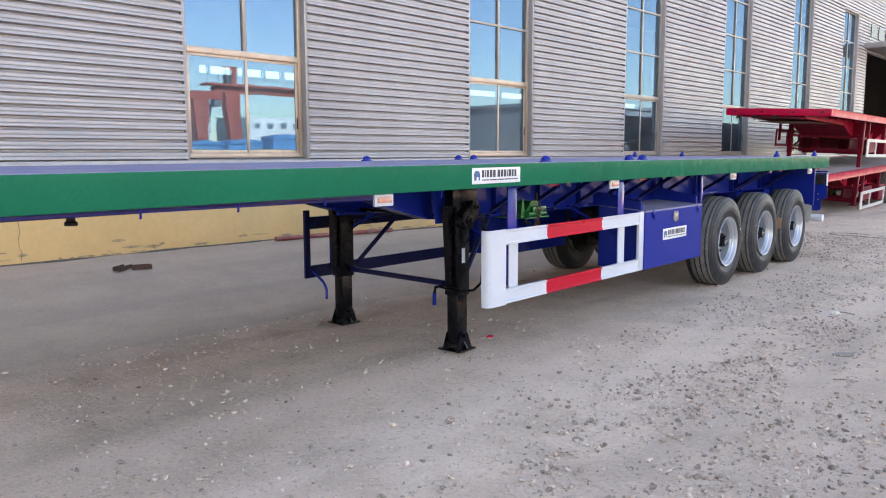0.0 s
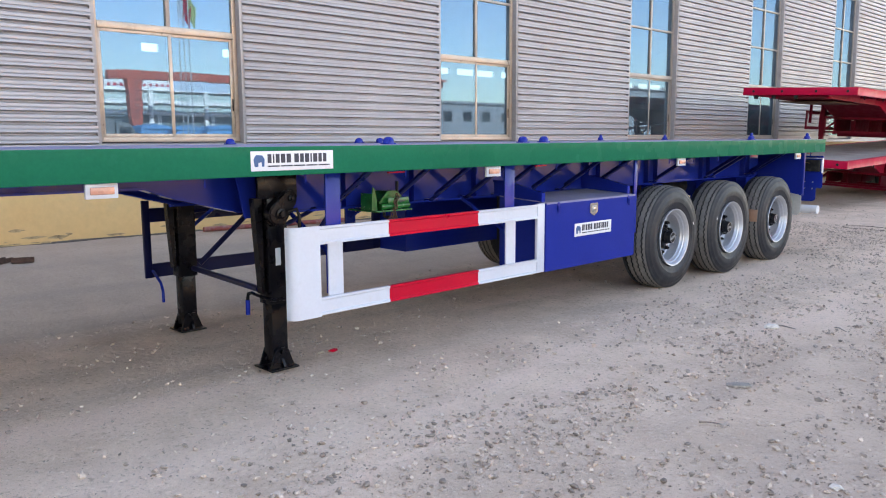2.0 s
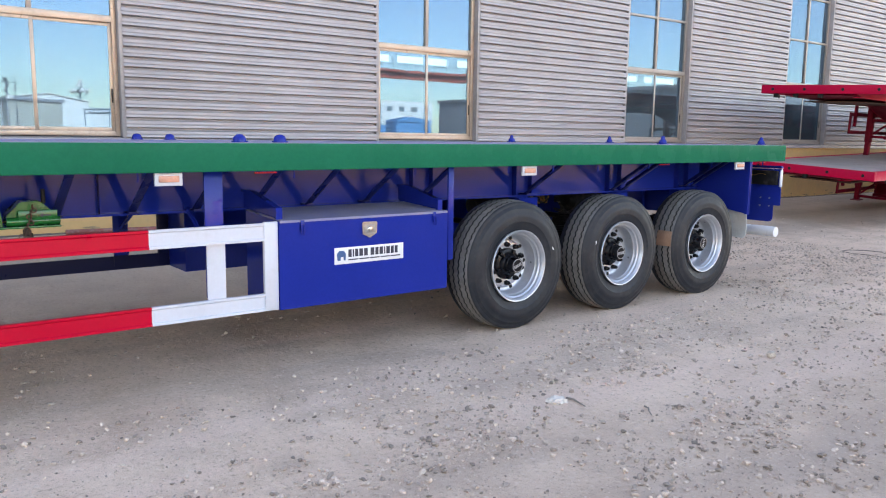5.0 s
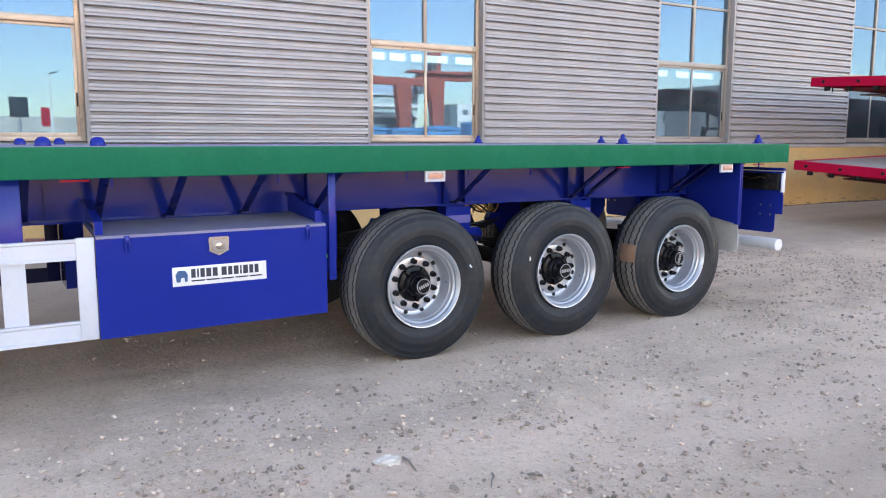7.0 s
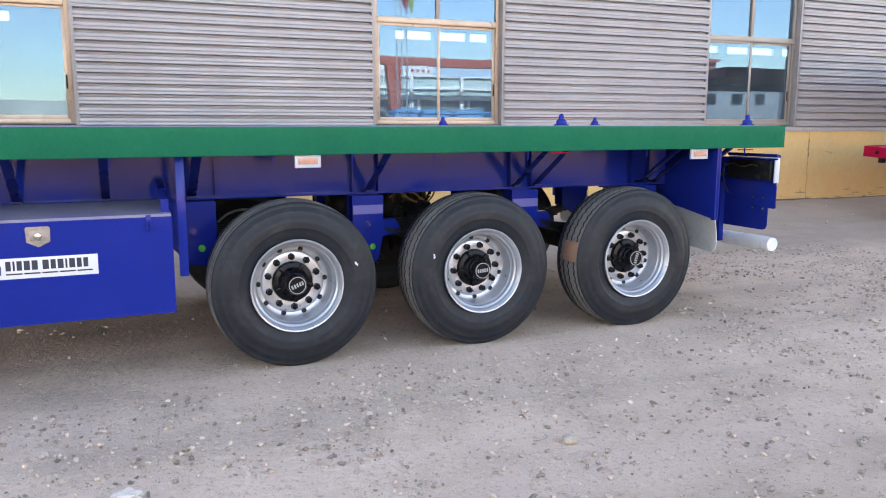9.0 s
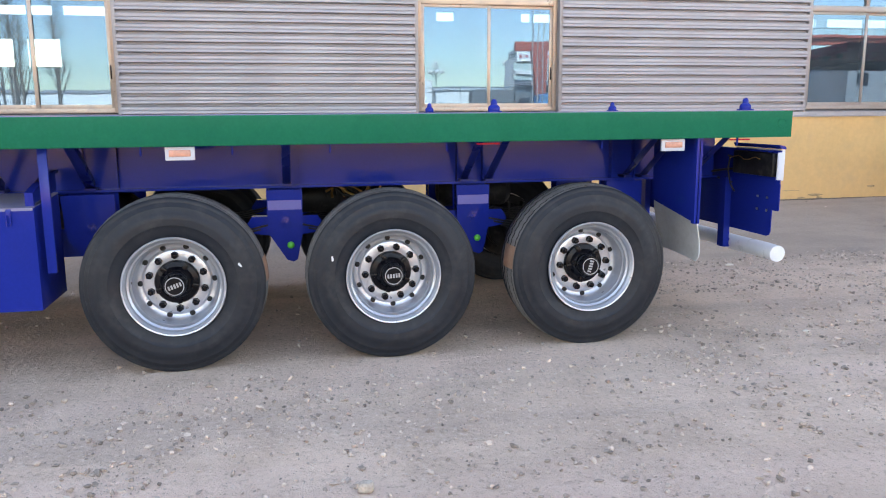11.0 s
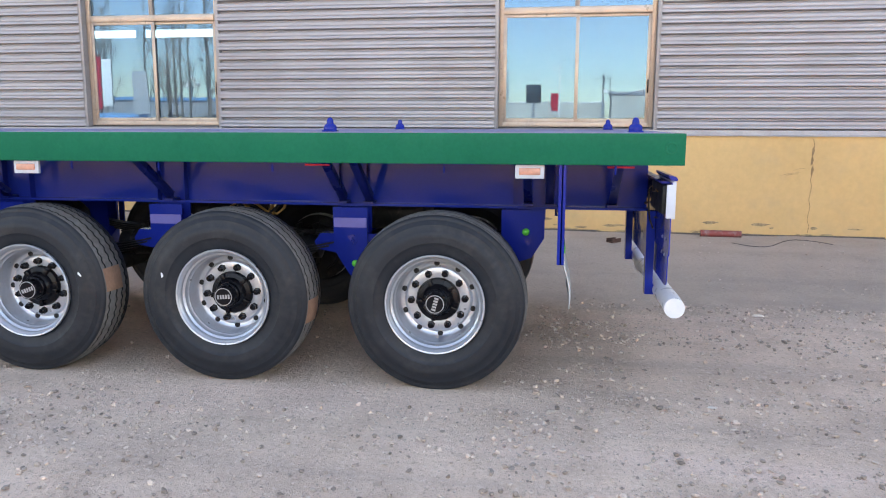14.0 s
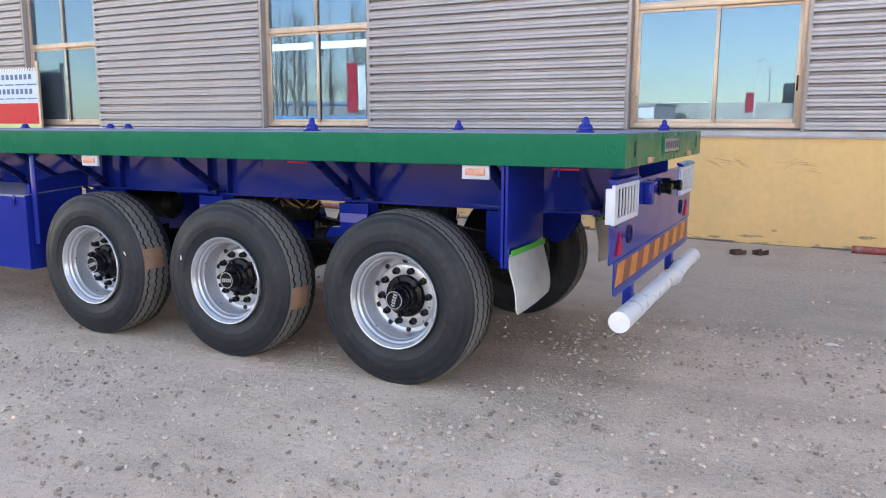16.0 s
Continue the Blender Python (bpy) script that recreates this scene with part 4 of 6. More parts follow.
# side guards, posts and tool boxes
for s in (1, -1):
    face = WHITE if s > 0 else SHADEBLUE
    gx0, gx1 = (-3.562, -3.532) if s > 0 else (-5.728, -5.758)
    sg = bm_new()
    curve = [(sx(-3.60, s), 4.676), (sx(-3.575, s), 4.677), (sx(-3.555, s), 4.682), (sx(-3.540, s), 4.695), (sx(-3.528, s), 4.725), (sx(-3.525, s), 4.895)]
    inner = [(sx(-3.537, s), 4.895), (sx(-3.540, s), 4.735), (sx(-3.551, s), 4.706), (sx(-3.562, s), 4.696), (sx(-3.578, s), 4.690), (sx(-3.60, s), 4.689)]
    if s > 0:
        prism(sg, curve + inner, "z", 0.425, 1.03)
    else:
        box(sg, gx0, gx1, 4.69, 4.75, 0.43, 1.09, 0.003)
    guard = part("side_guard", sg, face, trailer, "white and red ladder side guard with a rounded end" if s > 0 else "blue side guard painted darker for the shade on its back")
    for z0 in (0.432, 0.905):
        z1 = z0 + 0.118

        def length(a, b, material):
            g = bm_new()
            prism(g, [(gx1, z0), (gx1, z0 + 0.014), (gx1 - 0.008 * s, z0 + 0.022), (gx1 - 0.008 * s, z1 - 0.022), (gx1, z1 - 0.014), (gx1, z1), (gx0, z1), (gx0, z0)], "y", a, b)
            part("guard_rail", g, material, guard)
        length(4.896 if s > 0 else 4.75, 5.49, face), length(5.49, 6.41, REDP if s > 0 else SHADEBLUE), length(6.41, 7.145, face)
    for a, b in ((4.985, 5.105), (6.77, 6.89)):
        part("guard_upright", box(bm_new(), gx0 - 0.012 * s, gx0 - 0.001 * s, a, b, 0.47, 0.99), face, guard)
        part("guard_post", box(bm_new(), gx0 - 0.030 * s, gx0 - 0.014 * s, a, b, 0.56, 1.371, 0.003), BLUE, trailer, "blue flat steel post")
        brace = sweep(bm_new(), [(gx0 - 0.03 * s, (a + b) / 2, 0.80), (sx(-4.2, s), (a + b) / 2 + 0.05, 1.08)], 0.016, 8)
        part("post_brace", brace, BLUE, trailer)
    part("guard_upright", box(bm_new(), gx0, gx1, 7.145, 7.242, 0.432, 1.03, 0.003), face, guard)
    part("hanger_strap", box(bm_new(), sx(-3.556, s), sx(-3.575, s), 8.69, 8.742, 0.64, 1.371, 0.003), BLUE, trailer)
    tb = bm_new()
    prism(tb, [(sx(-3.522, s), 0.428), (sx(-3.522, s), 1.018), (sx(-3.535, s), 1.028), (sx(-4.05, s), 1.062), (sx(-4.05, s), 0.428)], "y", 7.246, 8.656)
    tool = part("tool_box", tb, BLUE, trailer, "blue sheet metal tool box with a dusty lid")
    lid = prism(bm_new(), [(sx(-3.518, s), 1.018), (sx(-3.518, s), 1.034), (sx(-4.06, s), 1.070), (sx(-4.06, s), 1.064), (sx(-3.528, s), 1.029)], "y", 7.250, 8.652)
    part("lid", lid, DECKBLUE, tool, "dusty greyish lid")
    for y in (7.252, 8.60):
        part("end_bracket", prism(bm_new(), [(sx(-3.575, s), 1.036), (sx(-3.575, s), 1.115), (sx(-3.62, s), 1.125), (sx(-3.98, s), 1.205), (sx(-4.14, s), 1.21), (sx(-4.14, s), 1.19), (sx(-3.98, s), 1.185), (sx(-3.62, s), 1.105), (sx(-3.60, s), 1.04)], "y", y, y + 0.045), BLUE, tool)
        part("end_plate", prism(bm_new(), [(sx(-3.585, s), 1.04), (sx(-3.585, s), 1.11), (sx(-4.14, s), 1.205), (sx(-4.14, s), 1.075)], "y", y + 0.018, y + 0.024), BLUE, tool)
    for y in (7.415, 8.525):
        la = bm_new()
        box(la, sx(-3.522, s), sx(-3.512, s), y - 0.014, y + 0.014, 0.955, 1.03, 0.003)
        sweep(la, [(sx(-3.508, s), y - 0.010, 1.0), (sx(-3.505, s), y - 0.010, 0.935), (sx(-3.505, s), y + 0.010, 0.935), (sx(-3.508, s), y + 0.010, 1.0)], 0.004, 6)
        part("latch", la, BLUE, tool)
    if s > 0:
        bd = part("badge", prism(bm_new(), [(7.880, 0.982), (7.888, 0.992), (7.998, 0.992), (8.006, 0.982), (8.003, 0.905), (7.943, 0.875), (7.883, 0.905)], "x", -3.522, -3.510), CHROME, tool, "chrome shield-shaped badge")
        part("badge_field", box(bm_new(), -3.510, -3.507, 7.902, 7.984, 0.912, 0.970, 0.002), FRAMEG, bd)
        part("badge_boss", lathe(bm_new(), [(0.022, -3.507), (0.018, -3.502), (0.001, -3.500)], 16, (0, 7.943, 0.936)), CHROME, bd)


def name_plate(owner, x, y0, y1, z0, z1):
    """A white plate with a blue mark and a row of dark bars."""
    p = part("name_plate", box(bm_new(), x, x + 0.004, y0, y1, z0, z1, 0.001), STICKER, owner, "white name plate with blue mark and dark bars")
    h, k = z1 - z0, (y1 - y0)
    mk = bm_new()
    prism(mk, [(y0 + 0.04 * k, z0 + 0.22 * h), (y0 + 0.03 * k, z0 + 0.62 * h), (y0 + 0.06 * k, z0 + 0.82 * h), (y0 + 0.13 * k, z0 + 0.80 * h), (y0 + 0.155 * k, z0 + 0.60 * h), (y0 + 0.15 * k, z0 + 0.22 * h),
               (y0 + 0.125 * k, z0 + 0.22 * h), (y0 + 0.12 * k, z0 + 0.45 * h), (y0 + 0.085 * k, z0 + 0.42 * h), (y0 + 0.08 * k, z0 + 0.22 * h)], "x", x + 0.004, x + 0.0052)
    part("mark", mk, INKBLUE, p)
    y = y0 + 0.19 * k
    for w in (0.045, 0.018, 0.045, 0.052, 0.052, 0.0, 0.055, 0.045, 0.052, 0.018, 0.052, 0.043, 0.043):
        if w:
            part("bar", box(bm_new(), x + 0.004, x + 0.0052, y, y + w * k, z0 + 0.40 * h, z0 + 0.86 * h), INK, p)
            y += (w + 0.016) * k
        else:
            y += 0.025 * k
    for i in range(5):
        part("bar", box(bm_new(), x + 0.004, x + 0.0050, y0 + (0.19 + 0.155 * i) * k, y0 + (0.33 + 0.155 * i) * k, z0 + 0.20 * h, z0 + 0.27 * h), INK, p)


name_plate(trailer, RAILX - 0.0015, 4.362, 4.950, 1.403, 1.520)
name_plate(trailer, -3.5225, 7.660, 8.240, 0.700, 0.818)

# landing legs
for s in (1, -1):
    x = sx(-3.955, s)
    lg = bm_new()
    box(lg, x - 0.070, x + 0.070, 4.735, 4.885, 0.47, 1.36, 0.008)
    leg = part("landing_leg", lg, BLACKP, trailer, "black telescopic landing leg")
    part("inner_tube", box(bm_new(), x - 0.057, x + 0.057, 4.750, 4.870, 0.06, 0.50, 0.006), BLACKP, leg)
    ft = bm_new()
    box(ft, x - 0.115, x + 0.115, 4.70, 4.92, 0.012, 0.026, 0.004)
    for d in (-0.075, 0.063):
        prism(ft, [(4.715, 0.026), (4.905, 0.026), (4.86, 0.145), (4.84, 0.16), (4.78, 0.16), (4.76, 0.145)], "x", x + d, x + d + 0.012)
    for d in (-1, 1):
        prism(ft, [(x + 0.076 * d, 0.026), (x + 0.110 * d, 0.030), (x + 0.110 * d, 0.036), (x + 0.076 * d, 0.09)], "y", 4.80, 4.82)
    sweep(ft, [(x - 0.095, 4.81, 0.135), (x + 0.095, 4.81, 0.135)], 0.016, 10)
    part("foot", ft, BLACKP, leg, "black sand shoe with a pin")
    tp2 = bm_new()
    box(tp2, x + 0.076 * s, x + 0.088 * s, 4.66, 4.96, 1.20, 1.37, 0.003)
    prism(tp2, [(4.66, 1.20), (4.72, 1.20), (4.715, 0.55), (4.70, 0.55)], "x", x - 0.03, x + 0.03)
    part("mounting_plate", tp2, BLACKP, leg)
    mount = part("mount_beam", prism(bm_new(), [(4.60, 1.36), (5.0, 1.36), (4.96, 1.06), (4.66, 1.06)], "x", x - 0.10 * s, x - 0.088 * s), BLUE, trailer)
    dg = bm_new()
    sweep(dg, [(x - 0.04 * s, 4.92, 0.56), (x - 0.16 * s, 5.42, 1.05)], 0.022, 8)
    brace_a = part("leg_brace", dg, SHADEBLUE, trailer, "diagonal leg brace in shade-darkened blue")
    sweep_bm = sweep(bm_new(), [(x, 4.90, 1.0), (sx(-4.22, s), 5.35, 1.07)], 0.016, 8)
    brace_b = part("leg_brace", sweep_bm, SHADEBLUE, trailer)
    if s < 0:  # the far leg is set further back to fit the camera's view
        for o in (leg, *leg.children, mount, brace_a, brace_b):
            o.data.transform(Matrix.Translation((0, 0.08, 0)))
xo = -3.88
gb = bm_new()
c1, c2 = (4.780, 1.095, 0.078), (4.866, 1.195, 0.054)
pear = [(c1[0] + c1[2] * math.cos(radians(g)), c1[1] + c1[2] * math.sin(radians(g))) for g in range(138, 320, 14)]
pear += [(c2[0] + c2[2] * math.cos(radians(g)), c2[1] + c2[2] * math.sin(radians(g))) for g in range(-42, 146, 14)]
prism(gb, pear, "x", xo - 0.004, xo + 0.075)
bmesh.ops.bevel(gb, geom=[e for e in gb.edges if abs(e.verts[0].co.x - e.verts[1].co.x) < 1e-6 and e.verts[0].co.x > xo + 0.07], offset=0.008, segments=2, affect="EDGES")
near_leg = [o for o in trailer.children if o.name.startswith("landing_leg")][0]
part("gearbox", gb, BLACKP, near_leg, "black pear-shaped gearbox cover")
for yy, zz, r in ((4.785, 1.098, 0.036), (4.866, 1.197, 0.022)):
    lathe_bm = lathe(bm_new(), [(r, xo + 0.074), (r, xo + 0.090), (r * 0.6, xo + 0.093), (r * 0.55, xo + 0.112), (0.001, xo + 0.113)], 18, (0, yy, zz))
    part("gear_boss", lathe_bm, BLACKP, near_leg)
cr = [(xo + 0.10, 4.83, 1.11), (xo + 0.135, 4.87, 1.13), (xo + 0.145, 4.885, 1.08), (xo + 0.13, 4.885, 0.75), (xo + 0.12, 4.88, 0.58), (xo + 0.09, 4.82, 0.525), (xo + 0.06, 4.72, 0.52), (xo - 0.02, 4.69, 0.53), (-4.03, 4.685, 0.545), (-4.075, 4.68, 0.535), (-4.085, 4.68, 0.49)]
crank = part("crank_handle", sweep(bm_new(), cr, 0.012, 8), BLACKP, near_leg, "bent black crank handle")
part("grip", sweep(bm_new(), [(-4.085, 4.68, 0.49), (-4.087, 4.68, 0.385)], 0.016, 10), BLUE, crank, "blue plastic grip")
part("leg_label", box(bm_new(), xo - 0.0045, xo - 0.003, 4.785, 4.825, 0.74, 0.86), STICKER, near_leg)
part("drive_shaft", sweep(bm_new(), [(sx(-3.955, -1), 4.89, 1.115), (-3.955, 4.81, 1.115)], 0.018, 8), BLACKP, trailer)
part("leg_cross_tube", sweep(bm_new(), [(sx(-3.955, -1) + 0.07, 4.93, 0.535), (-4.03, 4.74, 0.565)], 0.024, 10), SHADEBLUE, trailer, "cross tube between the legs in shade-darkened blue")
fc = [(-5.66, 4.72, 0.50), (-5.60, 4.715, 0.475), (-5.50, 4.71, 0.42), (-5.455, 4.705, 0.36), (-5.455, 4.705, 0.265)]
part("stowed_rod", sweep(bm_new(), fc, 0.012, 8), BLUE, trailer)
part("king_pin", lathe(bm_new(), [(0.038, 1.11), (0.038, 1.13), (0.026, 1.14), (0.026, 1.175), (0.045, 1.18), (0.045, 1.20)], 18, (CX, 2.08, 0.09), "z"), BLACKM, trailer)
part("king_pin_plate", box(bm_new(), -5.2, -4.3, 1.2, 2.6, 1.278, 1.296), BLACKM, trailer)

# spare wheel winch painted green
wx = -3.98
wb = bm_new()
box(wb, wx - 0.23, wx + 0.12, 5.667, 6.025, 1.012, 1.024, 0.003)
prism(wb, [(5.671, 1.024), (5.727, 1.024), (5.719, 1.10), (5.701, 1.19), (5.686, 1.20), (5.674, 1.10)], "x", wx + 0.05, wx + 0.062)
box(wb, wx - 0.10, wx + 0.06, 5.697, 5.703, 1.024, 1.15)
winch = part("winch", wb, WINCHGREEN, trailer, "green painted spare wheel winch with a rusty chain")
hs = prism(bm_new(), [(5.749, 1.024), (5.995, 1.024), (5.995, 1.10), (5.928, 1.165), (5.824, 1.165), (5.779, 1.11), (5.749, 1.09)], "x", wx - 0.09, wx + 0.06)
bmesh.ops.bevel(hs, geom=hs.edges[:], offset=0.006, segments=2, affect="EDGES")
part("gear_housing", hs, WINCHGREEN, winch)
fp = part("front_plate", box(bm_new(), wx + 0.085, wx + 0.10, 5.801, 6.010, 1.055, 1.115, 0.004), WINCHGREEN, winch)
part("arrow", prism(bm_new(), [(5.913, 1.085), (5.932, 1.10), (5.932, 1.089), (5.973, 1.089), (5.973, 1.081), (5.932, 1.081), (5.932, 1.07)], "x", wx + 0.1002, wx + 0.1012), INK, fp)
part("drum", sweep(bm_new(), [(wx + 0.075, 5.742, 1.05), (wx + 0.075, 6.025, 1.05)], 0.026, 12), WINCHGREEN, winch)
part("crank_shaft", sweep(bm_new(), [(wx + 0.03, 5.950, 1.15), (wx + 0.03, 5.950, 1.235)], 0.012, 10), BLACKM, winch, "black crank stub")
for k in range(11):
    part("chain_link", lathe(bm_new(), [(0.010, -0.003), (0.017, -0.003), (0.017, 0.003), (0.010, 0.003)], 10, (wx + 0.115 + 0.004 * (k % 2), 5.876 - 0.004 * k + 0.010 * math.sin(k * 1.7), 1.135 - 0.018 * k), "x" if k % 2 else "y", close=True), RUST, winch)
for k in range(6):
    a = k * 1.05
    part("chain_link", lathe(bm_new(), [(0.010, -0.003), (0.017, -0.003), (0.017, 0.003), (0.010, 0.003)], 10, (wx + 0.118, 5.835 + 0.024 * math.cos(a), 0.965 + 0.030 * math.sin(a)), "x" if k % 2 else "y", close=True), RUST, winch)
part("hook", sweep(bm_new(), [(wx - 0.02, 5.861, 1.012), (wx - 0.02, 5.861, 0.965), (wx, 5.883, 0.945), (wx + 0.01, 5.876, 0.965)], 0.012, 8), BLACKM, winch)

for o in (winch, *winch.children_recursive):
    o.data.transform(Matrix.Translation((0, -0.02, 0.028)))

# the front of the bed is lowered and shifted to fit the camera's view
for o in trailer.children_recursive:
    if o.data.name.split(".")[0] in ("tyre", "wheel", "hub", "cap_emblem", "wheel_nut", "vent_hole", "chalk_mark", "paper_label", "bolt_cap", "pivot_bolt"):
        continue
    for v in o.data.vertices:
        v.co.z -= 0.0022 * (13.0 - v.co.y) * min(v.co.z / 1.37, 1.1)
        v.co.y -= 0.038 * min(max((9.0 - v.co.y) / 0.25, 0.0), 1.0)

# ---- the two stacked red trailers ----
def red_trailer(x0, x1, y0, top, tilt, ground_z, label):
    cx = (x0 + x1) / 2
    root = thing("red_trailer", cx, y0 + 6, ground_z, label, "trailer", "stacked red trailers")
    m = Matrix.Translation((cx, y0, top)) @ pose(0, 0, 0, tilt[0], tilt[1], 0)
    w = (x1 - x0) / 2
    part("deck", box(bm_new(), -w + 0.03, w - 0.03, 0.05, 12.2, -0.06, -0.015, m=m), REDDECK, root, "dusty steel deck")
    for s in (1, -1):
        pr = [(s * w, -0.17), (s * (w - 0.006), -0.155), (s * (w - 0.006), -0.02), (s * w, 0.0), (s * (w - 0.08), 0.0), (s * (w - 0.08), -0.17)]
        part("side_rail", prism(bm_new(), pr, "y", 0.004, 12.25, m=m), REDT, root)
        xb = s * 0.62
        low = [(0.1, -0.22), (3.5, -0.27), (4.6, -0.62), (12.2, -0.62)]
        web = prism(bm_new(), [(a, b) for a, b in low] + [(12.2, -0.06), (0.1, -0.06)], "x", xb - 0.006, xb + 0.006, m=m)
        for (ya, za), (yb, zb) in zip(low, low[1:]):
            prism(web, [(ya, za), (yb, zb), (yb, zb - 0.014), (ya, za - 0.014)], "x", xb - 0.07, xb + 0.07, m=m)
        part("main_beam", web, REDT, root)
        legz = ground_z - top
        lg = bm_new()
        box(lg, s * 0.96 - 0.06, s * 0.96 + 0.06, 4.32, 4.48, max(legz + 0.35, -1.1), -0.17, 0.008, m=m)
        box(lg, s * 0.96 - 0.048, s * 0.96 + 0.048, 4.335, 4.465, legz + 0.02, max(legz + 0.37, -1.05), 0.006, m=m)
        box(lg, s * 0.96 - 0.10, s * 0.96 + 0.10, 4.28, 4.52, legz + 0.005, legz + 0.022, m=m)
        part("landing_leg", lg, SHADERED, root, "red landing leg painted darker for the shade")
        gd = bm_new()
        g0 = -0.72 if s > 0 else -0.50
        for z in (g0, g0 - 0.42):
            box(gd, s * (w - 0.03) - 0.015, s * (w - 0.03) + 0.015, 3.9, 6.7, z, z + 0.08, m=m)
        for y in (3.9, 4.9, 6.6):
            box(gd, s * (w - 0.03) - 0.013, s * (w - 0.03) + 0.013, y, y + (0.2 if y < 4 and s > 0 else 0.08), g0 - 0.34, g0, m=m)
        part("side_guard", gd, FLAP if s > 0 else SHADERED, root, "white side guard" if s > 0 else "red back of the side guard")
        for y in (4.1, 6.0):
            part("post", box(bm_new(), s * (w - 0.07) - 0.03, s * (w - 0.07) + 0.03, y - 0.03, y + 0.03, -0.75, -0.17, m=m), SHADERED, root)
        part("leg_brace", sweep(bm_new(), [m @ Vector((s * 0.96, 4.45, -0.95)), m @ Vector((s * 0.62, 5.2, -0.45))], 0.025, 8), SHADERED, root)
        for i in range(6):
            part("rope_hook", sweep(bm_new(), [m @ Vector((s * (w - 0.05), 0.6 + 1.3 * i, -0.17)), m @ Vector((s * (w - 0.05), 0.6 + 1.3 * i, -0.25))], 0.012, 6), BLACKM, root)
    part("neck_plate", prism(bm_new(), [(0.06, -0.19), (0.3, -0.232), (3.5, -0.286), (4.6, -0.636), (4.6, -0.644), (3.5, -0.294), (0.3, -0.24), (0.06, -0.198)], "x", -0.66, 0.66, m=m), SHADERED, root)
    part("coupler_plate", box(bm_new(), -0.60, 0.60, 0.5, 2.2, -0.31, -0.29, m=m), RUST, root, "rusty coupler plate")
    # carrier, boxes and hangers are added as dark filler under the deck
    carrier = part("spare_wheel_carrier", box(bm_new(), -0.95, 0.95, 5.2, 5.25, -1.03, -0.96, m=m), SHADERED, root, "added dark filler under the deck, shaped like a spare wheel carrier")
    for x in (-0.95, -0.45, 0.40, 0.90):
        part("carrier_plate", box(bm_new(), x, x + 0.05, 5.26, 6.44, -1.02, -0.62, m=m), SHADERED, carrier)
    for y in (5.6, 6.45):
        part("carrier_bar", box(bm_new(), -0.95, 0.95, y, y + 0.05, -1.09, -1.022, m=m), SHADERED, carrier)
    part("tool_box", box(bm_new(), -1.05, -0.50, 6.9, 8.0, -1.08, -0.63, 0.01, m=m), SHADERED, root)
    part("tool_box", box(bm_new(), 0.50, 1.05, 6.9, 8.0, -1.08, -0.63, 0.01, m=m), SHADERED, root)
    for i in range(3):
        part("spring_hanger", box(bm_new(), -0.68, 0.68, 8.4 + 1.3 * i, 8.62 + 1.3 * i, -1.0, -0.63, 0.01, m=m), SHADERED, root)
    part("leg_cross_bar", box(bm_new(), -0.96, 0.96, 4.37, 4.43, -0.62, -0.55, m=m), SHADERED, root)
    part("leg_cross_bar", box(bm_new(), -0.96, 0.96, 4.37, 4.43, -1.0, -0.94, m=m), SHADERED, root)
    fb = box(bm_new(), -w + 0.001, w - 0.001, -0.03, 0.05, -0.17, -0.001, 0.006, m=m)
    front = part("front_beam", fb, REDT, root)
    for x in (-w + 0.25, -0.35, 0.4, w - 0.2):
        part("hole_cover", lathe(bm_new(), [(0.03, 0.0), (0.03, -0.01), (0.001, -0.011)], 12, m @ Vector((x, -0.03, -0.085)), "y"), BLACKM, front)
    for x in (-w + 0.3, -0.55, -0.05):
        part("air_coupling", box(bm_new(), x - 0.04, x + 0.04, 0.0, 0.08, -0.25, -0.171, 0.006, m=m), BLACKM, front)
    for y in (2.2, 3.4, 4.6, 5.8, 7.0, 8.2, 9.4, 10.6, 11.8):
        # plates added between the beams to block light and view below the deck
        if y > 4.5:
            part("bulkhead", prism(bm_new(), [(-w + 0.1, -0.165), (w - 0.1, -0.165), (0.70, -0.60), (-0.70, -0.60)], "y", y + 0.2, y + 0.208, m=m), SHADERED, root)
        part("cross_member", box(bm_new(), -w + 0.09, w - 0.09, y - 0.03, y + 0.03, -0.16, -0.061, m=m), SHADERED, root)
    return root


low_t = red_trailer(-7.70, -5.18, 19.75, 1.15, (1.4, 3.6), 0.07, "red flatbed trailer carrying another trailer on its deck")
red_trailer(-7.70, -5.18, 20.1, 2.70, (-0.3, 2.6), 1.15, "red flatbed trailer stacked on another trailer")
for i, y in enumerate((28.0, 29.3, 30.6)):
    for s in (1, -1):
        wheel(low_t, pose(-6.44 + s * 0.95, y, 0.54, 0, 0, 0 if s > 0 else 180), 20 * i)

# ---- by the wall ----
board = thing("notice_board", WALL + 0.15, -0.9, 0.3, "safety notice board in white, red and yellow on steel posts", "notice board")
bx = WALL + 0.16
for y in (-2.6, 0.38):
    part("post", box(bm_new(), bx - 0.04, bx + 0.01, y, y + 0.06, 0.15, 2.78, 0.004), FRAME, board)
sheet = part("sheet", box(bm_new(), bx - 0.02, bx - 0.005, -2.54, 0.38, 1.25, 2.60), BANNERBLUE, board, "pale blue printed sheet")
part("red_band", box(bm_new(), bx - 0.005, bx - 0.002, -2.54, 0.38, 1.58, 1.98), REDP, sheet)
part("yellow_band", box(bm_new(), bx - 0.005, bx - 0.002, -2.54, 0.38, 1.25, 1.578), BANNERYEL, sheet)
bars = bm_new()
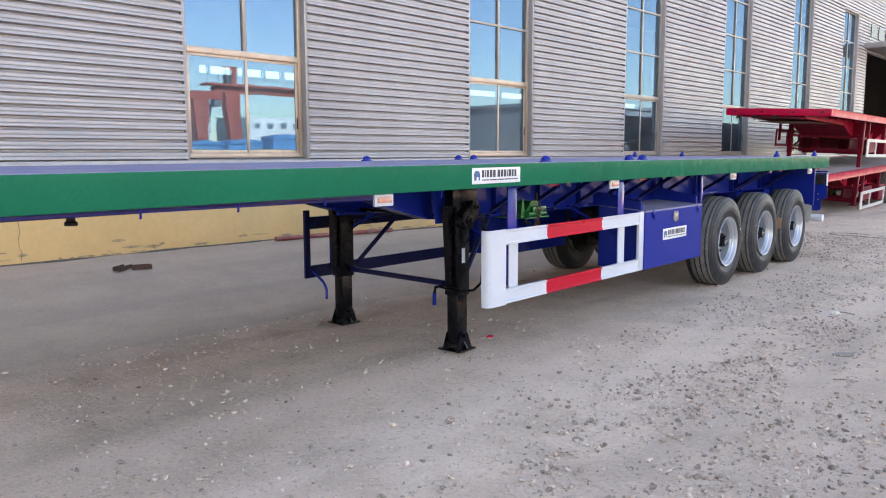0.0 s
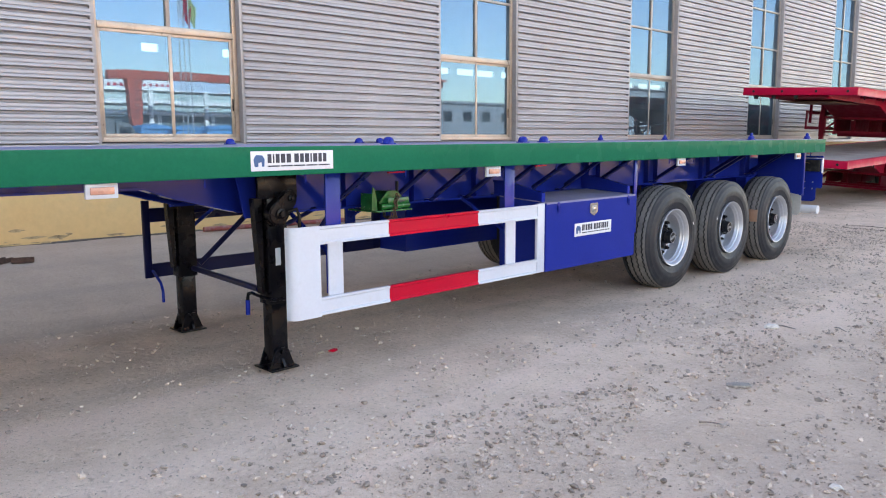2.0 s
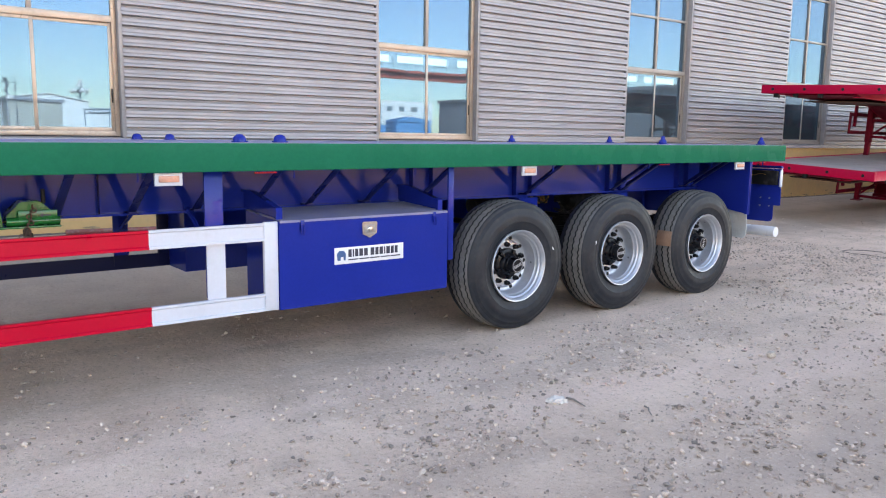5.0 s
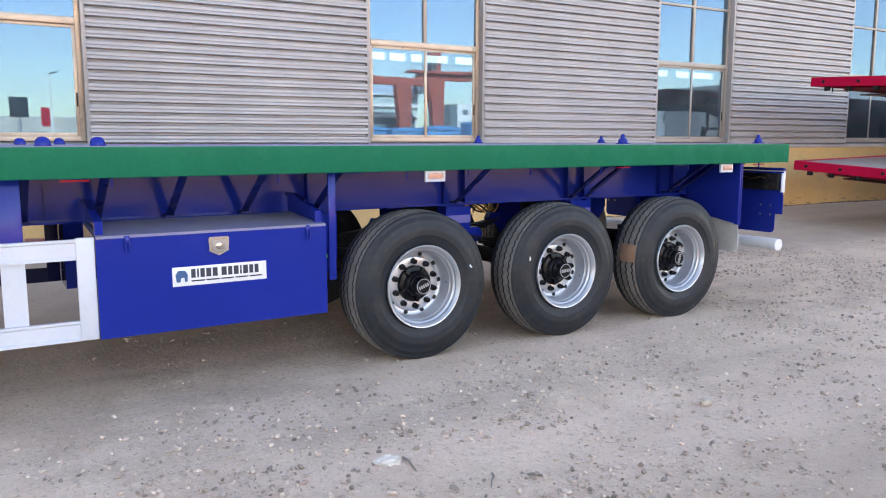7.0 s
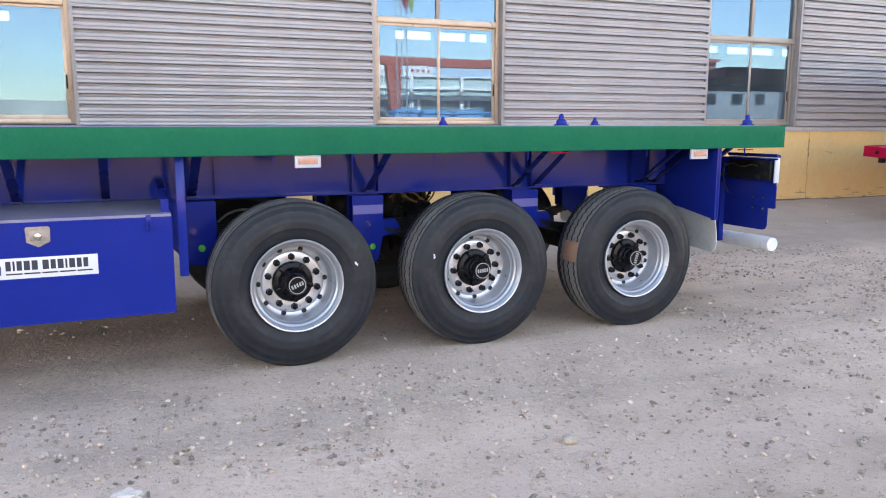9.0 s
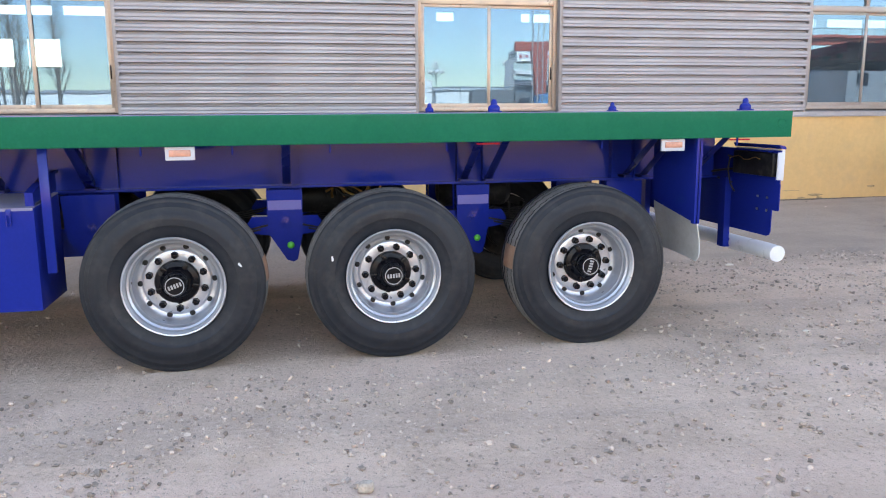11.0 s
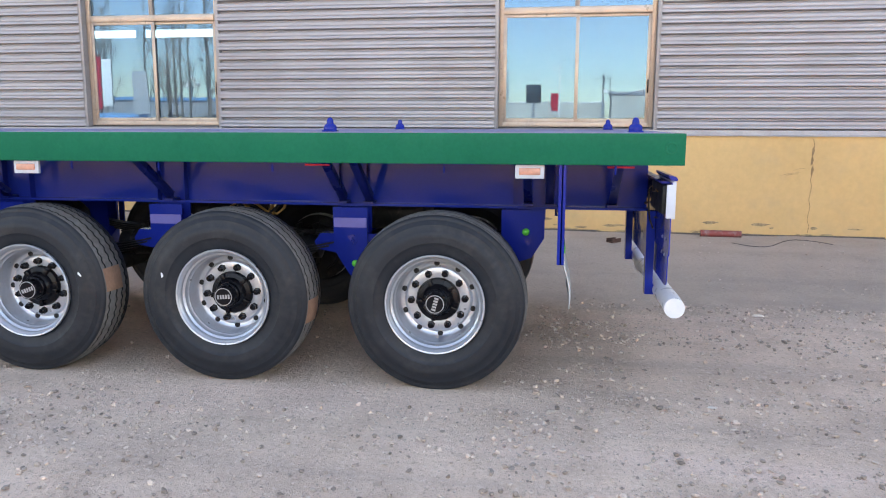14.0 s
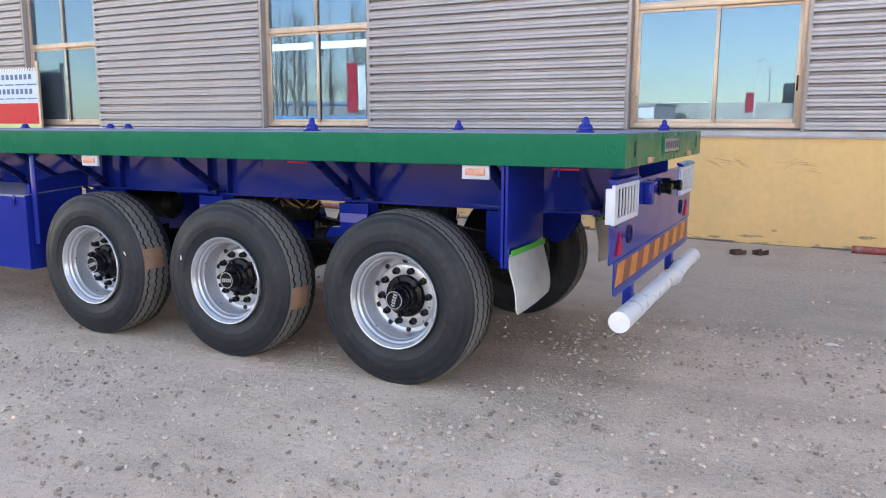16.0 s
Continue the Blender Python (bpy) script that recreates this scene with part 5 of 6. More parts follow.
for z, h in ((2.44, 0.10), (2.33, 0.025), (2.16, 0.10), (2.06, 0.02)):
    y = -2.4
    while y < 0.2:
        w = 0.09 if h > 0.05 else 0.3
        box(bars, bx - 0.005, bx - 0.003, y, y + w, z, z + h)
        y += w + 0.05
part("bars", bars, INKBLUE, sheet)
frill = bm_new()
for i in range(36):
    prism(frill, [(-2.54 + 0.08 * i, 2.60), (-2.50 + 0.08 * i, 2.60), (-2.46 + 0.08 * i, 2.66), (-2.50 + 0.08 * i, 2.66)], "x", bx - 0.016, bx - 0.010)
part("trim", frill, STICKER, board)
by_hall(board)

by_hall(single("steel_pipe", sweep(bm_new(), [(WALL + 0.22, 7.15, 0.335), (WALL + 0.20, 9.6, 0.29)], 0.035, 12), PIPE, "red oxide steel pipe lying along the wall", "pipe"))
by_hall(single("steel_pipe", sweep(bm_new(), [(WALL + 0.20, 14.62, 0.205), (WALL + 0.22, 15.12, 0.205)], 0.045, 12), PIPE, "red oxide steel pipe lying along the wall", "pipe"))


def channel(x, y, turn, length):
    z = lift(x, y)
    m = pose(x, y, z + 0.004, 0, 0, turn)
    bm = prism(bm_new(), [(-0.05, 0.0), (0.05, 0.0), (0.05, 0.05), (0.043, 0.05), (0.043, 0.007), (-0.043, 0.007), (-0.043, 0.05), (-0.05, 0.05)], "y", -length / 2, length / 2, m=m)
    return single("steel_offcut", bm, RUST, "short rusty steel channel offcut on the ground", "scrap", group="steel offcuts")


channel(-8.78, 4.36, 35, 0.26), channel(-8.70, 4.56, -20, 0.22)
channel(-8.72, 13.46, 40, 0.15), channel(-8.80, 13.69, 55, 0.15)
wire = [(-8.9 + 0.25 * math.sin(i * 0.5), 14.9 + 0.09 * i, 0.0) for i in range(14)]
single("wire", sweep(bm_new(), [(x, y, lift(x, y) + 0.004) for x, y, z in wire], 0.0035, 6), BLACKM, "thin black wire lying on the concrete", "wire")
cable = [(-3.85 + 0.36 * math.cos(0.45 * i), 16.64 + 0.26 * math.sin(0.45 * i), 0.0) for i in range(12)] + [(-3.2, 16.30, 0.0), (-2.9, 16.36, 0.0), (-2.6, 16.30, 0.0)]
single("cable", sweep(bm_new(), [(x, y, lift(x, y) + 0.004) for x, y, z in cable], 0.0045, 6), BLACKM, "black cable lying across the yard", "cable")
seam = bm_new()
for i in range(60):
    y = -2 + 0.9 * i
    box(seam, WALL + 0.03, WALL + 0.04 + 0.03 * random.random(), y, y + 0.90, lift(-9.6, y) - 0.02, lift(-9.6, y) + 0.008 + 0.010 * random.random())
by_hall(tagged(single("dirt_line", seam, mat("dark_dirt", (0.11, 0.092, 0.08), 0.95, vary=0.3, scale=9), "crumbled grey dirt along the foot of the wall", "dirt"), kind="stuff"))
SCRAPE = mat("faint_brown_scrape", (0.42, 0.27, 0.13), 0.9, vary=0.3, scale=20)
CRACK = mat("brown_crack", (0.26, 0.16, 0.08), 0.9, vary=0.3, scale=20)
cracks = bm_new()
for y, z0, n_ in ((3.62, 0.35, 12), (8.35, 0.3, 12), (15.97, 0.22, 14), (20.4, 0.2, 12)):
    pts = [(WALL + 0.0315, y + 0.012 * math.sin(k * 2.1) + 0.02 * noise.noise((k * 0.6, y, 0)), z0 + (1.42 - z0) * k / n_) for k in range(n_ + 1)]
    sweep(cracks, pts, 0.0035, 5)
    for k in range(3):
        a, b = z0 + (1.42 - z0) * (0.62 + 0.1 * k), y + 0.012 * math.sin(k * 5.0)
        prism(cracks, [(b - 0.012, a), (b + 0.010, a + 0.02), (b + 0.022, a + 0.07), (b + 0.006, a + 0.12), (b - 0.010, a + 0.09)], "x", WALL + 0.029, WALL + 0.0325)
by_hall(tagged(single("wall_cracks", cracks, CRACK, "thin dark cracks down the yellow plinth", "crack"), kind="stuff"))
STAIN = mat("brown_damp_stain", (0.34, 0.24, 0.13), 0.95, vary=0.35, scale=12)
st_ = bm_new()
for i in range(240):
    y = random.uniform(-3, 34)
    z = lift(-9.6, y) + 0.01 + 0.20 * random.random() ** 3
    w, h = random.uniform(0.02, 0.16), random.uniform(0.005, 0.022)
    ring = [(y + w * math.cos(a) * random.uniform(0.6, 1.2), z + h * math.sin(a) * random.uniform(0.5, 1.3)) for a in (k * math.pi / 5 for k in range(10))]
    prism(st_, ring, "x", WALL + 0.0285, WALL + 0.0306)
by_hall(tagged(single("plinth_stains", st_, STAIN, "brown damp stains along the foot of the plinth", "stain"), kind="stuff"))
scr = bm_new()
for y, z, a, ln in ((13.05, 1.12, -25, 0.35), (13.15, 1.16, -8, 0.4), (13.4, 1.09, -32, 0.3), (13.9, 1.13, 35, 0.22), (14.0, 1.15, -5, 0.55), (14.2, 1.07, -8, 0.25), (15.8, 1.0, 12, 0.3), (20.9, 1.05, -15, 0.3)):
    m = pose(WALL + 0.0315, y, z, a)
    for k in range(4):
        o, h = random.uniform(-0.1, 0.1), random.uniform(-0.03, 0.03)
        c = ln * random.uniform(0.15, 0.5)
        prism(scr, [(o - c, h), (o - c * 0.3, h + 0.014), (o + c * 0.5, h + 0.010), (o + c, h), (o + c * 0.5, h + 0.005), (o - c * 0.3, h + 0.008)], "x", -0.001, 0.001, m=m)
by_hall(tagged(single("wall_scratches", scr, SCRAPE, "dark scrape marks on the yellow plinth", "scratch"), kind="stuff"))

# ---- across the yard, seen in the window glass ----
GREYGLASS = mat("shaded_floor_and_fitting_grey", (0.15, 0.20, 0.23), 0.15, vary=0.15, scale=0.5)
GREYP = mat("weathered_grey_paint", (0.14, 0.15, 0.16), 0.6, vary=0.15, scale=1.0)
def crane_leg(crane, x, ya, yb, yc, yd, top):
    leg = part("leg", prism(bm_new(), [(ya, top), (yb, top), (yc, 0.4), (yd, 0.4)], "x", x - 0.6, x + 0.6), CRANE, crane, "tapering box leg")
    for k in range(7):
        part("sign_bar", box(bm_new(), x - 0.64, x - 0.6, yb - 1.05, yb - 0.6, 4.4 + 0.68 * k, 4.8 + 0.68 * k), PIPE, leg)
    part("bogie", box(bm_new(), x - 2.4, x + 2.4, yd - 0.3, yc + 0.3, 0.02, 0.45, 0.03), CRANE, crane)


crane = thing("gantry_crane", 77, 46, 0, "brick red gantry crane with tapering legs across the yard", "crane", "gantry cranes")
part("girder", box(bm_new(), 76.5, 77.5, 35.4, 57.6, 9.2, 10.3, 0.03), CRANE, crane)
crane_leg(crane, 77, 37.6, 39.6, 39.3, 38.5, 9.2)
crane_leg(crane, 77, 53.0, 55.3, 55.0, 53.9, 9.2)
part("hoist", box(bm_new(), 76.4, 77.6, 56.2, 57.3, 8.2, 9.15, 0.05), GREYP, crane)
crane = thing("gantry_crane", 80, 74, 0, "brick red gantry crane with a railed walkway across the yard", "crane", "gantry cranes")
part("girder", box(bm_new(), 79.5, 80.5, 58.0, 92.0, 10.4, 11.3, 0.03), CRANE, crane)
part("walkway", box(bm_new(), 78.6, 80.6, 56.3, 92.0, 11.3, 11.65, 0.02), CRANE, crane)
crane_leg(crane, 80, 59.6, 62.2, 62.0, 61.0, 10.4)
crane_leg(crane, 80, 86.0, 88.6, 88.2, 87.2, 10.4)
for k in range(19):
    part("rail_post", box(bm_new(), 78.64, 78.70, 56.4 + 1.9 * k, 56.46 + 1.9 * k, 11.65, 13.1), GREYP, crane)
for z in (12.4, 13.1):
    part("hand_rail", sweep(bm_new(), [(78.67, 56.4, z), (78.67, 91.5, z)], 0.035, 6), GREYP, crane)
part("portal_frame", prism(bm_new(), [(60.9, 11.65), (61.6, 11.65), (61.6, 14.2), (59.9, 14.2), (59.9, 13.8), (60.9, 13.8)], "x", 79.4, 80.4), CRANE, crane)
part("cabinet", box(bm_new(), 79.0, 80.0, 59.8, 60.7, 11.65, 13.6, 0.04), GREYP, crane, "grey electrical cabinet")


def block(name, x, y, w, d, h, wall_mat, roof_mat, label, rows=2):
    b = thing(name, x, y, 0, label, "building", "buildings across the yard")
    part("wall", box(bm_new(), x, x + d, y - w / 2, y + w / 2, 0, h), wall_mat, b)
    part("roof", box(bm_new(), x - 0.3, x + d + 0.3, y - w / 2 - 0.3, y + w / 2 + 0.3, h, h + 0.35), roof_mat, b)
    pane = mesh_of("window", box(bm_new(), -0.06, 0.0, -0.8, 0.8, -0.7, 0.7), DARKGLASS)
    for r in range(rows):
        for i in range(int(w // 4)):
            o = part("window", pane, DARKGLASS, b)
            o.matrix_basis = Matrix.Translation((x, y - w / 2 + 2 + 4 * i, 1.8 + 3.2 * r))
    return b


PALEGLASS = mat("pale_window_glass", (0.44, 0.54, 0.53), 0.15, vary=0.15, scale=1.0)
PLASTER = mat("weathered_grey_plaster", (0.47, 0.46, 0.41), 0.9, vary=0.15, scale=0.3)
office = thing("office_building", 85, 48, 0, "white three-storey office building with ribbon windows", "building", "buildings across the yard")
part("wall", box(bm_new(), 85, 91.5, 37.6, 60.5, 0, 9.0), OFFICE, office)
part("sign_board", box(bm_new(), 84.5, 84.9, 37.6, 47.0, 8.41, 9.74), OFFICE, office, "white sign board")
part("top_glazing", box(bm_new(), 84.6, 84.9, 46.5, 60.5, 8.41, 9.74), BANNERBLUE, office)
for i in range(11):
    part("sign_bar", box(bm_new(), 84.44, 84.5, 38.0 + 0.8 * i, 38.35 + 0.8 * i, 8.9, 9.25), REDP, office)
for z0, z1 in ((6.65, 7.09), (5.14, 5.58), (8.35, 8.43)):
    part("storey_band", box(bm_new(), 84.4, 85, 37.6, 60.5, z0, z1), OFFICE, office)
for z0, z1 in ((7.09, 8.35), (5.58, 6.65)):
    for i in range(19):
        part("window", box(bm_new(), 84.92, 85.02, 37.3 + 1.22 * i, 38.36 + 1.22 * i, z0 + 0.1, z1 - 0.08), PALEGLASS, office)
# grey panes carry the shade of the recessed ground floor in their colour
for i in range(3):
    part("shopfront", box(bm_new(), 84.9, 85.02, 37.4 + 7.7 * i, 44.6 + 7.7 * i, 0.3, 5.1), GREYGLASS, office)
for y in (43.4, 51.1, 58.6):
    part("column", box(bm_new(), 84.2, 84.7, y, y + 0.5, 0, 8.4), OFFICE, office)
for k in range(4):
    part("roof_vent", lathe(bm_new(), [(0.25, 9.0), (0.25, 9.6), (0.4, 9.7), (0.3, 10.1), (0.001, 10.2)], 10, (86 + 1.5 * k, 38.2, 0), "z"), GREYGLASS, office)
for k, (y, m_) in enumerate(((25.25, BANNERBLUE), (25.62, REDP), (26.0, BANNERYEL))):
    fp_ = thing("flagpole", 32, y, 0, "white flagpole with a hanging flag", "flagpole", "flagpoles")
    part("pole", sweep(bm_new(), [(32, y, 0), (32, y, 11.7)], 0.06, 8, 0.035), POLE, fp_)
    fl_ = bm_new()
    rows_ = [[fl_.verts.new((32 + 0.08 * math.sin(i * 1.4 + k) * (1 - j / 6), y + 0.05 + 0.075 * i * (1 - 0.05 * j), 11.6 - 0.30 * j - 0.13 * i)) for i in range(8)] for j in range(6)]
    for a, b in zip(rows_, rows_[1:]):
        for i in range(7):
            fl_.faces.new((a[i], a[i + 1], b[i + 1], b[i]))
    bmesh.ops.solidify(fl_, geom=fl_.faces[:], thickness=0.006)
    part("flag", fl_, m_, fp_)
for x, y in ((60, 10.0), (60, 4.15)):
    rl = thing("road_lamp", x, y, 0, "white road lamp with two arms", "street lamp", "road lamps")
    part("pole", sweep(bm_new(), [(x, y, 0), (x, y, 7.6)], 0.10, 8, 0.06), OFFICE, rl)
    part("lamp_head", box(bm_new(), x - 0.1, x + 0.1, y + 0.05, y + 0.75, 7.6, 7.72, 0.02, m=Matrix.Translation((x, y, 7.6)) @ pose(0, 0, 0, 18) @ Matrix.Translation((-x, -y, -7.6))), BLACKP, rl)
    part("arm", sweep(bm_new(), [(x, y, 7.0), (x, y - 0.9, 7.25)], 0.04, 6), OFFICE, rl)
    part("banner", box(bm_new(), x - 0.02, x + 0.02, y - 0.85, y - 0.12, 2.9, 4.7), REDP, rl, "red banner on the pole")
up = thing("utility_pole", 67, 14.5, 0, "concrete utility pole with a cross arm and transformer boxes", "utility pole")
part("pole", sweep(bm_new(), [(67, 14.5, 0), (67, 14.5, 7.0)], 0.13, 10, 0.09), POLE, up)
part("cross_arm", box(bm_new(), 66.93, 67.07, 13.2, 15.2, 6.45, 6.55, 0.01), GREYP, up)
for dy, z in ((-0.12, 6.75), (0.1, 6.2), (-0.1, 5.7), (0.14, 5.3)):
    part("insulator", lathe(bm_new(), [(0.001, -0.14), (0.12, -0.12), (0.15, 0.0), (0.10, 0.14), (0.001, 0.16)], 10, (66.85, 14.5 + dy, z), "z"), GREYP, up)
part("control_box", box(bm_new(), 66.6, 66.9, 14.5, 15.0, 4.9, 5.25, 0.02), OFFICE, up, "white control box")
ap = thing("antenna_pole", 67, 15.25, 0, "thin bare steel pole with short rungs", "pole")
part("pole", sweep(bm_new(), [(67, 15.25, 0), (67, 15.25, 7.3)], 0.07, 8, 0.04), GREYP, ap)
for k in range(4):
    part("rung", box(bm_new(), 66.97, 67.03, 15.02, 15.48, 4.6 + 0.6 * k, 4.65 + 0.6 * k), GREYP, ap)
pw_ = thing("perimeter_wall", 92, -8, 0, "long pale rendered wall beyond the road", "wall")
part("wall", box(bm_new(), 92, 92.4, -60, 15.2, 0, 4.6), PLASTER, pw_)
part("coping", box(bm_new(), 91.9, 92.5, -60.1, 15.3, 4.6, 4.75), OFFICE, pw_)
bb = thing("billboard", 60, 7.4, 0, "dark billboard on a single post", "billboard")
part("panel", box(bm_new(), 59.85, 60.1, 6.6, 8.2, 3.7, 5.6, 0.03), DARKGLASS, bb)
part("post", sweep(bm_new(), [(60, 7.4, 0), (60, 7.4, 3.7)], 0.16, 10), POLE, bb)
sg = thing("hoarding", 34, -24, 0, "red and white hoarding beside the trees", "hoarding")
part("red_panel", box(bm_new(), 33.9, 34, -24.6, -23.6, 2.6, 6.6), REDP, sg)
part("white_panel", box(bm_new(), 33.9, 34, -23.5, -22.7, 2.8, 6.4), OFFICE, sg)
for y in (-24.5, -22.8):
    part("post", box(bm_new(), 34.01, 34.1, y - 0.05, y + 0.05, 0, 6.7), POLE, sg)
gp = thing("hoarding", 34, -20.3, 0, "narrow pale grey board beside the trees", "hoarding")
part("panel", box(bm_new(), 33.9, 34, -20.9, -19.7, 1.6, 5.4), POLE, gp)
for y in (-20.8, -19.8):
    part("post", box(bm_new(), 34.01, 34.1, y - 0.05, y + 0.05, 0, 5.5), POLE, gp)
truck = thing("material_stack", 30, -24, 0, "long blue stack of sheeted steel", "stack", "stacks in the yard")
for k in range(5):
    part("plate", box(bm_new(), 28.6 + 0.05 * k, 30, -31, -17 - 0.1 * k, 0.02 + 0.45 * k, 0.45 + 0.45 * k, 0.02), SHEDBLUE, truck)
block("office_building", 62, 84, 26, 12, 6.8, HALL, ROOF, "grey two-storey office building across the yard")
block("workshop", 78, 18.4, 5.4, 6, 5.25, PLASTER, ROOF, "low grey plastered workshop with a flat sheet roof", 0)
gable = thing("shed", 106, 24.1, 0, "white shed with a low gabled roof", "building", "buildings across the yard")
part("wall", prism(bm_new(), [(18.3, 0), (28.3, 0), (28.3, 6.35), (23.3, 7.4), (18.3, 6.35)], "x", 102, 114), OFFICE, gable)
for a, b in ((18.0, 23.3), (28.6, 23.3)):
    part("roof", prism(bm_new(), [(a, 6.3), (b, 7.4), (b, 7.52), (a, 6.42)], "x", 101.7, 114.3), OFFICE, gable)
annex = thing("office_annex", 99, 80, 0, "plain white two-storey annex with a grey gable end", "building", "buildings across the yard")
part("wall", box(bm_new(), 95, 103, 73.2, 84, 0, 8.0), OFFICE, annex)
part("end_wall", box(bm_new(), 95.2, 103, 71.9, 73.2, 0, 7.8), GREYGLASS, annex)
for k in range(4):
    part("window", box(bm_new(), 94.94, 95.04, 74.3 + 2.6 * k, 75.4 + 2.6 * k, 6.2, 7.1), GREYGLASS, annex)
far = thing("warehouse", 125, 45, 0, "long low white warehouse behind the yard", "building", "buildings across the yard")
part("wall", box(bm_new(), 122, 130, 32, 70, 0, 5.5), OFFICE, far)
part("roof", prism(bm_new(), [(121.6, 5.5), (130.4, 5.5), (126, 6.3)], "y", 31.7, 70.3), OFFICE, far)
fence = thing("pipe_rail", 70, 28, 0, "dark pipe rail along the road", "rail")
for z in (3.95, 4.45):
    part("pipe", sweep(bm_new(), [(74, 22.5, z), (74, 36, z + 0.1)], 0.07, 6), GREYGLASS, fence)
for k in range(6):
    part("post", box(bm_new(), 73.95, 74.05, 22.6 + 2.6 * k, 22.72 + 2.6 * k, 0, 4.5), GREYGLASS, fence)
lorry = thing("parked_lorry", 71, 32, 0, "dark covered lorry parked in front of the office", "lorry", "vehicles parked across the yard")
part("cargo_body", prism(bm_new(), [(28.5, 1.1), (33.6, 1.1), (33.6, 3.9), (33.2, 4.1), (28.9, 4.15), (28.5, 3.9)], "x", 70, 72.4), GREYP, lorry)
part("cab", prism(bm_new(), [(33.8, 0.6), (36.2, 0.6), (36.3, 1.9), (35.7, 3.4), (35.2, 3.7), (33.8, 3.75)], "x", 70, 72.4), GREYP, lorry)
part("windscreen", box(bm_new(), 69.97, 70.02, 34.2, 35.5, 2.2, 3.2, 0.02), DARKGLASS, lorry)
part("chassis", box(bm_new(), 70.5, 71.9, 28.6, 36.0, 0.7, 1.1), BLACKP, lorry)
for y in (29.6, 30.9, 35.0):
    for x in (70.2, 72.2):
        part("wheel", lathe(bm_new(), [(0.001, -0.15), (0.46, -0.15), (0.5, -0.1), (0.5, 0.1), (0.46, 0.15), (0.001, 0.15)], 16, (x, y, 0.5)), TYRE, lorry)


def parked_car(x, y, material, label):
    c = thing("parked_car", x, y, 0, label, "car", "cars parked across the yard")
    part("body", prism(bm_new(), [(y - 2.2, 0.32), (y + 2.2, 0.32), (y + 2.25, 0.75), (y + 1.3, 0.95), (y - 2.0, 0.98), (y - 2.25, 0.8)], "x", x - 0.85, x + 0.85), material, c)
    part("cabin", prism(bm_new(), [(y - 1.9, 0.95), (y + 1.15, 0.93), (y + 0.45, 1.48), (y - 1.5, 1.5)], "x", x - 0.75, x + 0.75), DARKGLASS, c)
    part("roof", prism(bm_new(), [(y - 1.52, 1.5), (y + 0.47, 1.48), (y + 0.40, 1.53), (y - 1.45, 1.55)], "x", x - 0.72, x + 0.72), material, c)
    for dy in (-1.35, 1.35):
        for dx in (-0.78, 0.78):
            part("wheel", lathe(bm_new(), [(0.001, -0.1), (0.28, -0.1), (0.32, -0.06), (0.32, 0.06), (0.28, 0.1), (0.001, 0.1)], 16, (x + dx, y + dy, 0.32)), TYRE, c)


parked_car(39, 2.4, STEEL, "silver car parked by the boundary wall"), parked_car(39, 7.6, BLACKP, "black car parked by the boundary wall")
block("workshop", 78, -22, 24, 12, 4.0, OFFICE, ROOF, "low white workshop with a grey roof", 1)
block("workshop", 30, 86, 30, 14, 7.0, HALL, ROOF, "dark grey workshop with a flat roof", 2)
block("workshop", 58, -40, 34, 12, 4.0, HALL, SHEDBLUE, "long white workshop with a blue roof", 1)
single("boundary_wall", box(bm_new(), 42, 42.3, -80, 120, -0.2, 2.1), YELLOW, "yellow boundary wall across the yard", "wall", "structure")
for y, w, h in ((38.4, 3.2, 3.7), (42.3, 4.0, 3.5), (46.8, 4.2, 3.6), (51.6, 4.6, 3.4), (57.2, 5.4, 3.7), (64.2, 6.0, 4.5)):
    st = thing("material_stack", 71.5, y, 0, "tall stack of pale panels under a blue tarpaulin", "stack", "stacks in the yard")
    for k in range(4):
        part("panel_pack", box(bm_new(), 70 + 0.05 * k, 73, y - w / 2, y + w / 2 - 0.1 * k, 0.02 + 0.21 * h * k, 0.21 * h * (k + 1), 0.03), SHEDBLUE if k > 1 else OFFICE, st)
    part("tarpaulin", prism(bm_new(), [(y - w * 0.51, h * 0.845), (y + w * 0.51, h * 0.845), (y + w * 0.5, h * 0.89), (y + w * 0.2, h * 0.97), (y - w * 0.1, h), (y - w * 0.48, h * 0.92)], "x", 69.9, 73.1), SHEDBLUE, st, "blue tarpaulin")


def lamp_post(x, y, h, k_):
    p = thing("street_lamp", x, y, 0, "tall dark street lamp with a ring of white globes", "street lamp", "street lamps")
    part("pole", sweep(bm_new(), [(x, y, 0), (x, y, h)], 0.16 * k_, 8, 0.08 * k_), GREYGLASS, p)
    ends = [(0.95 * math.cos(k * math.pi / 3), 0.95 * math.sin(k * math.pi / 3), -0.55) for k in range(6)] + [(0.45, 0.2, 0.1), (-0.4, -0.3, 0.1), (0, 0, 0.55)]
    for dx, dy, dz in ends:
        e = Vector((x + dx * k_, y + dy * k_, h + dz * k_))
        part("arm", sweep(bm_new(), [(x, y, h - 1.3 * k_), e], 0.03 * k_, 6), GREYGLASS, p)
        part("globe", lathe(bm_new(), [(0.001, -0.30 * k_), (0.25 * k_, -0.16 * k_), (0.31 * k_, 0.0), (0.25 * k_, 0.18 * k_), (0.001, 0.33 * k_)], 10, e + Vector((0, 0, 0.2 * k_)), "z"), OFFICE, p)


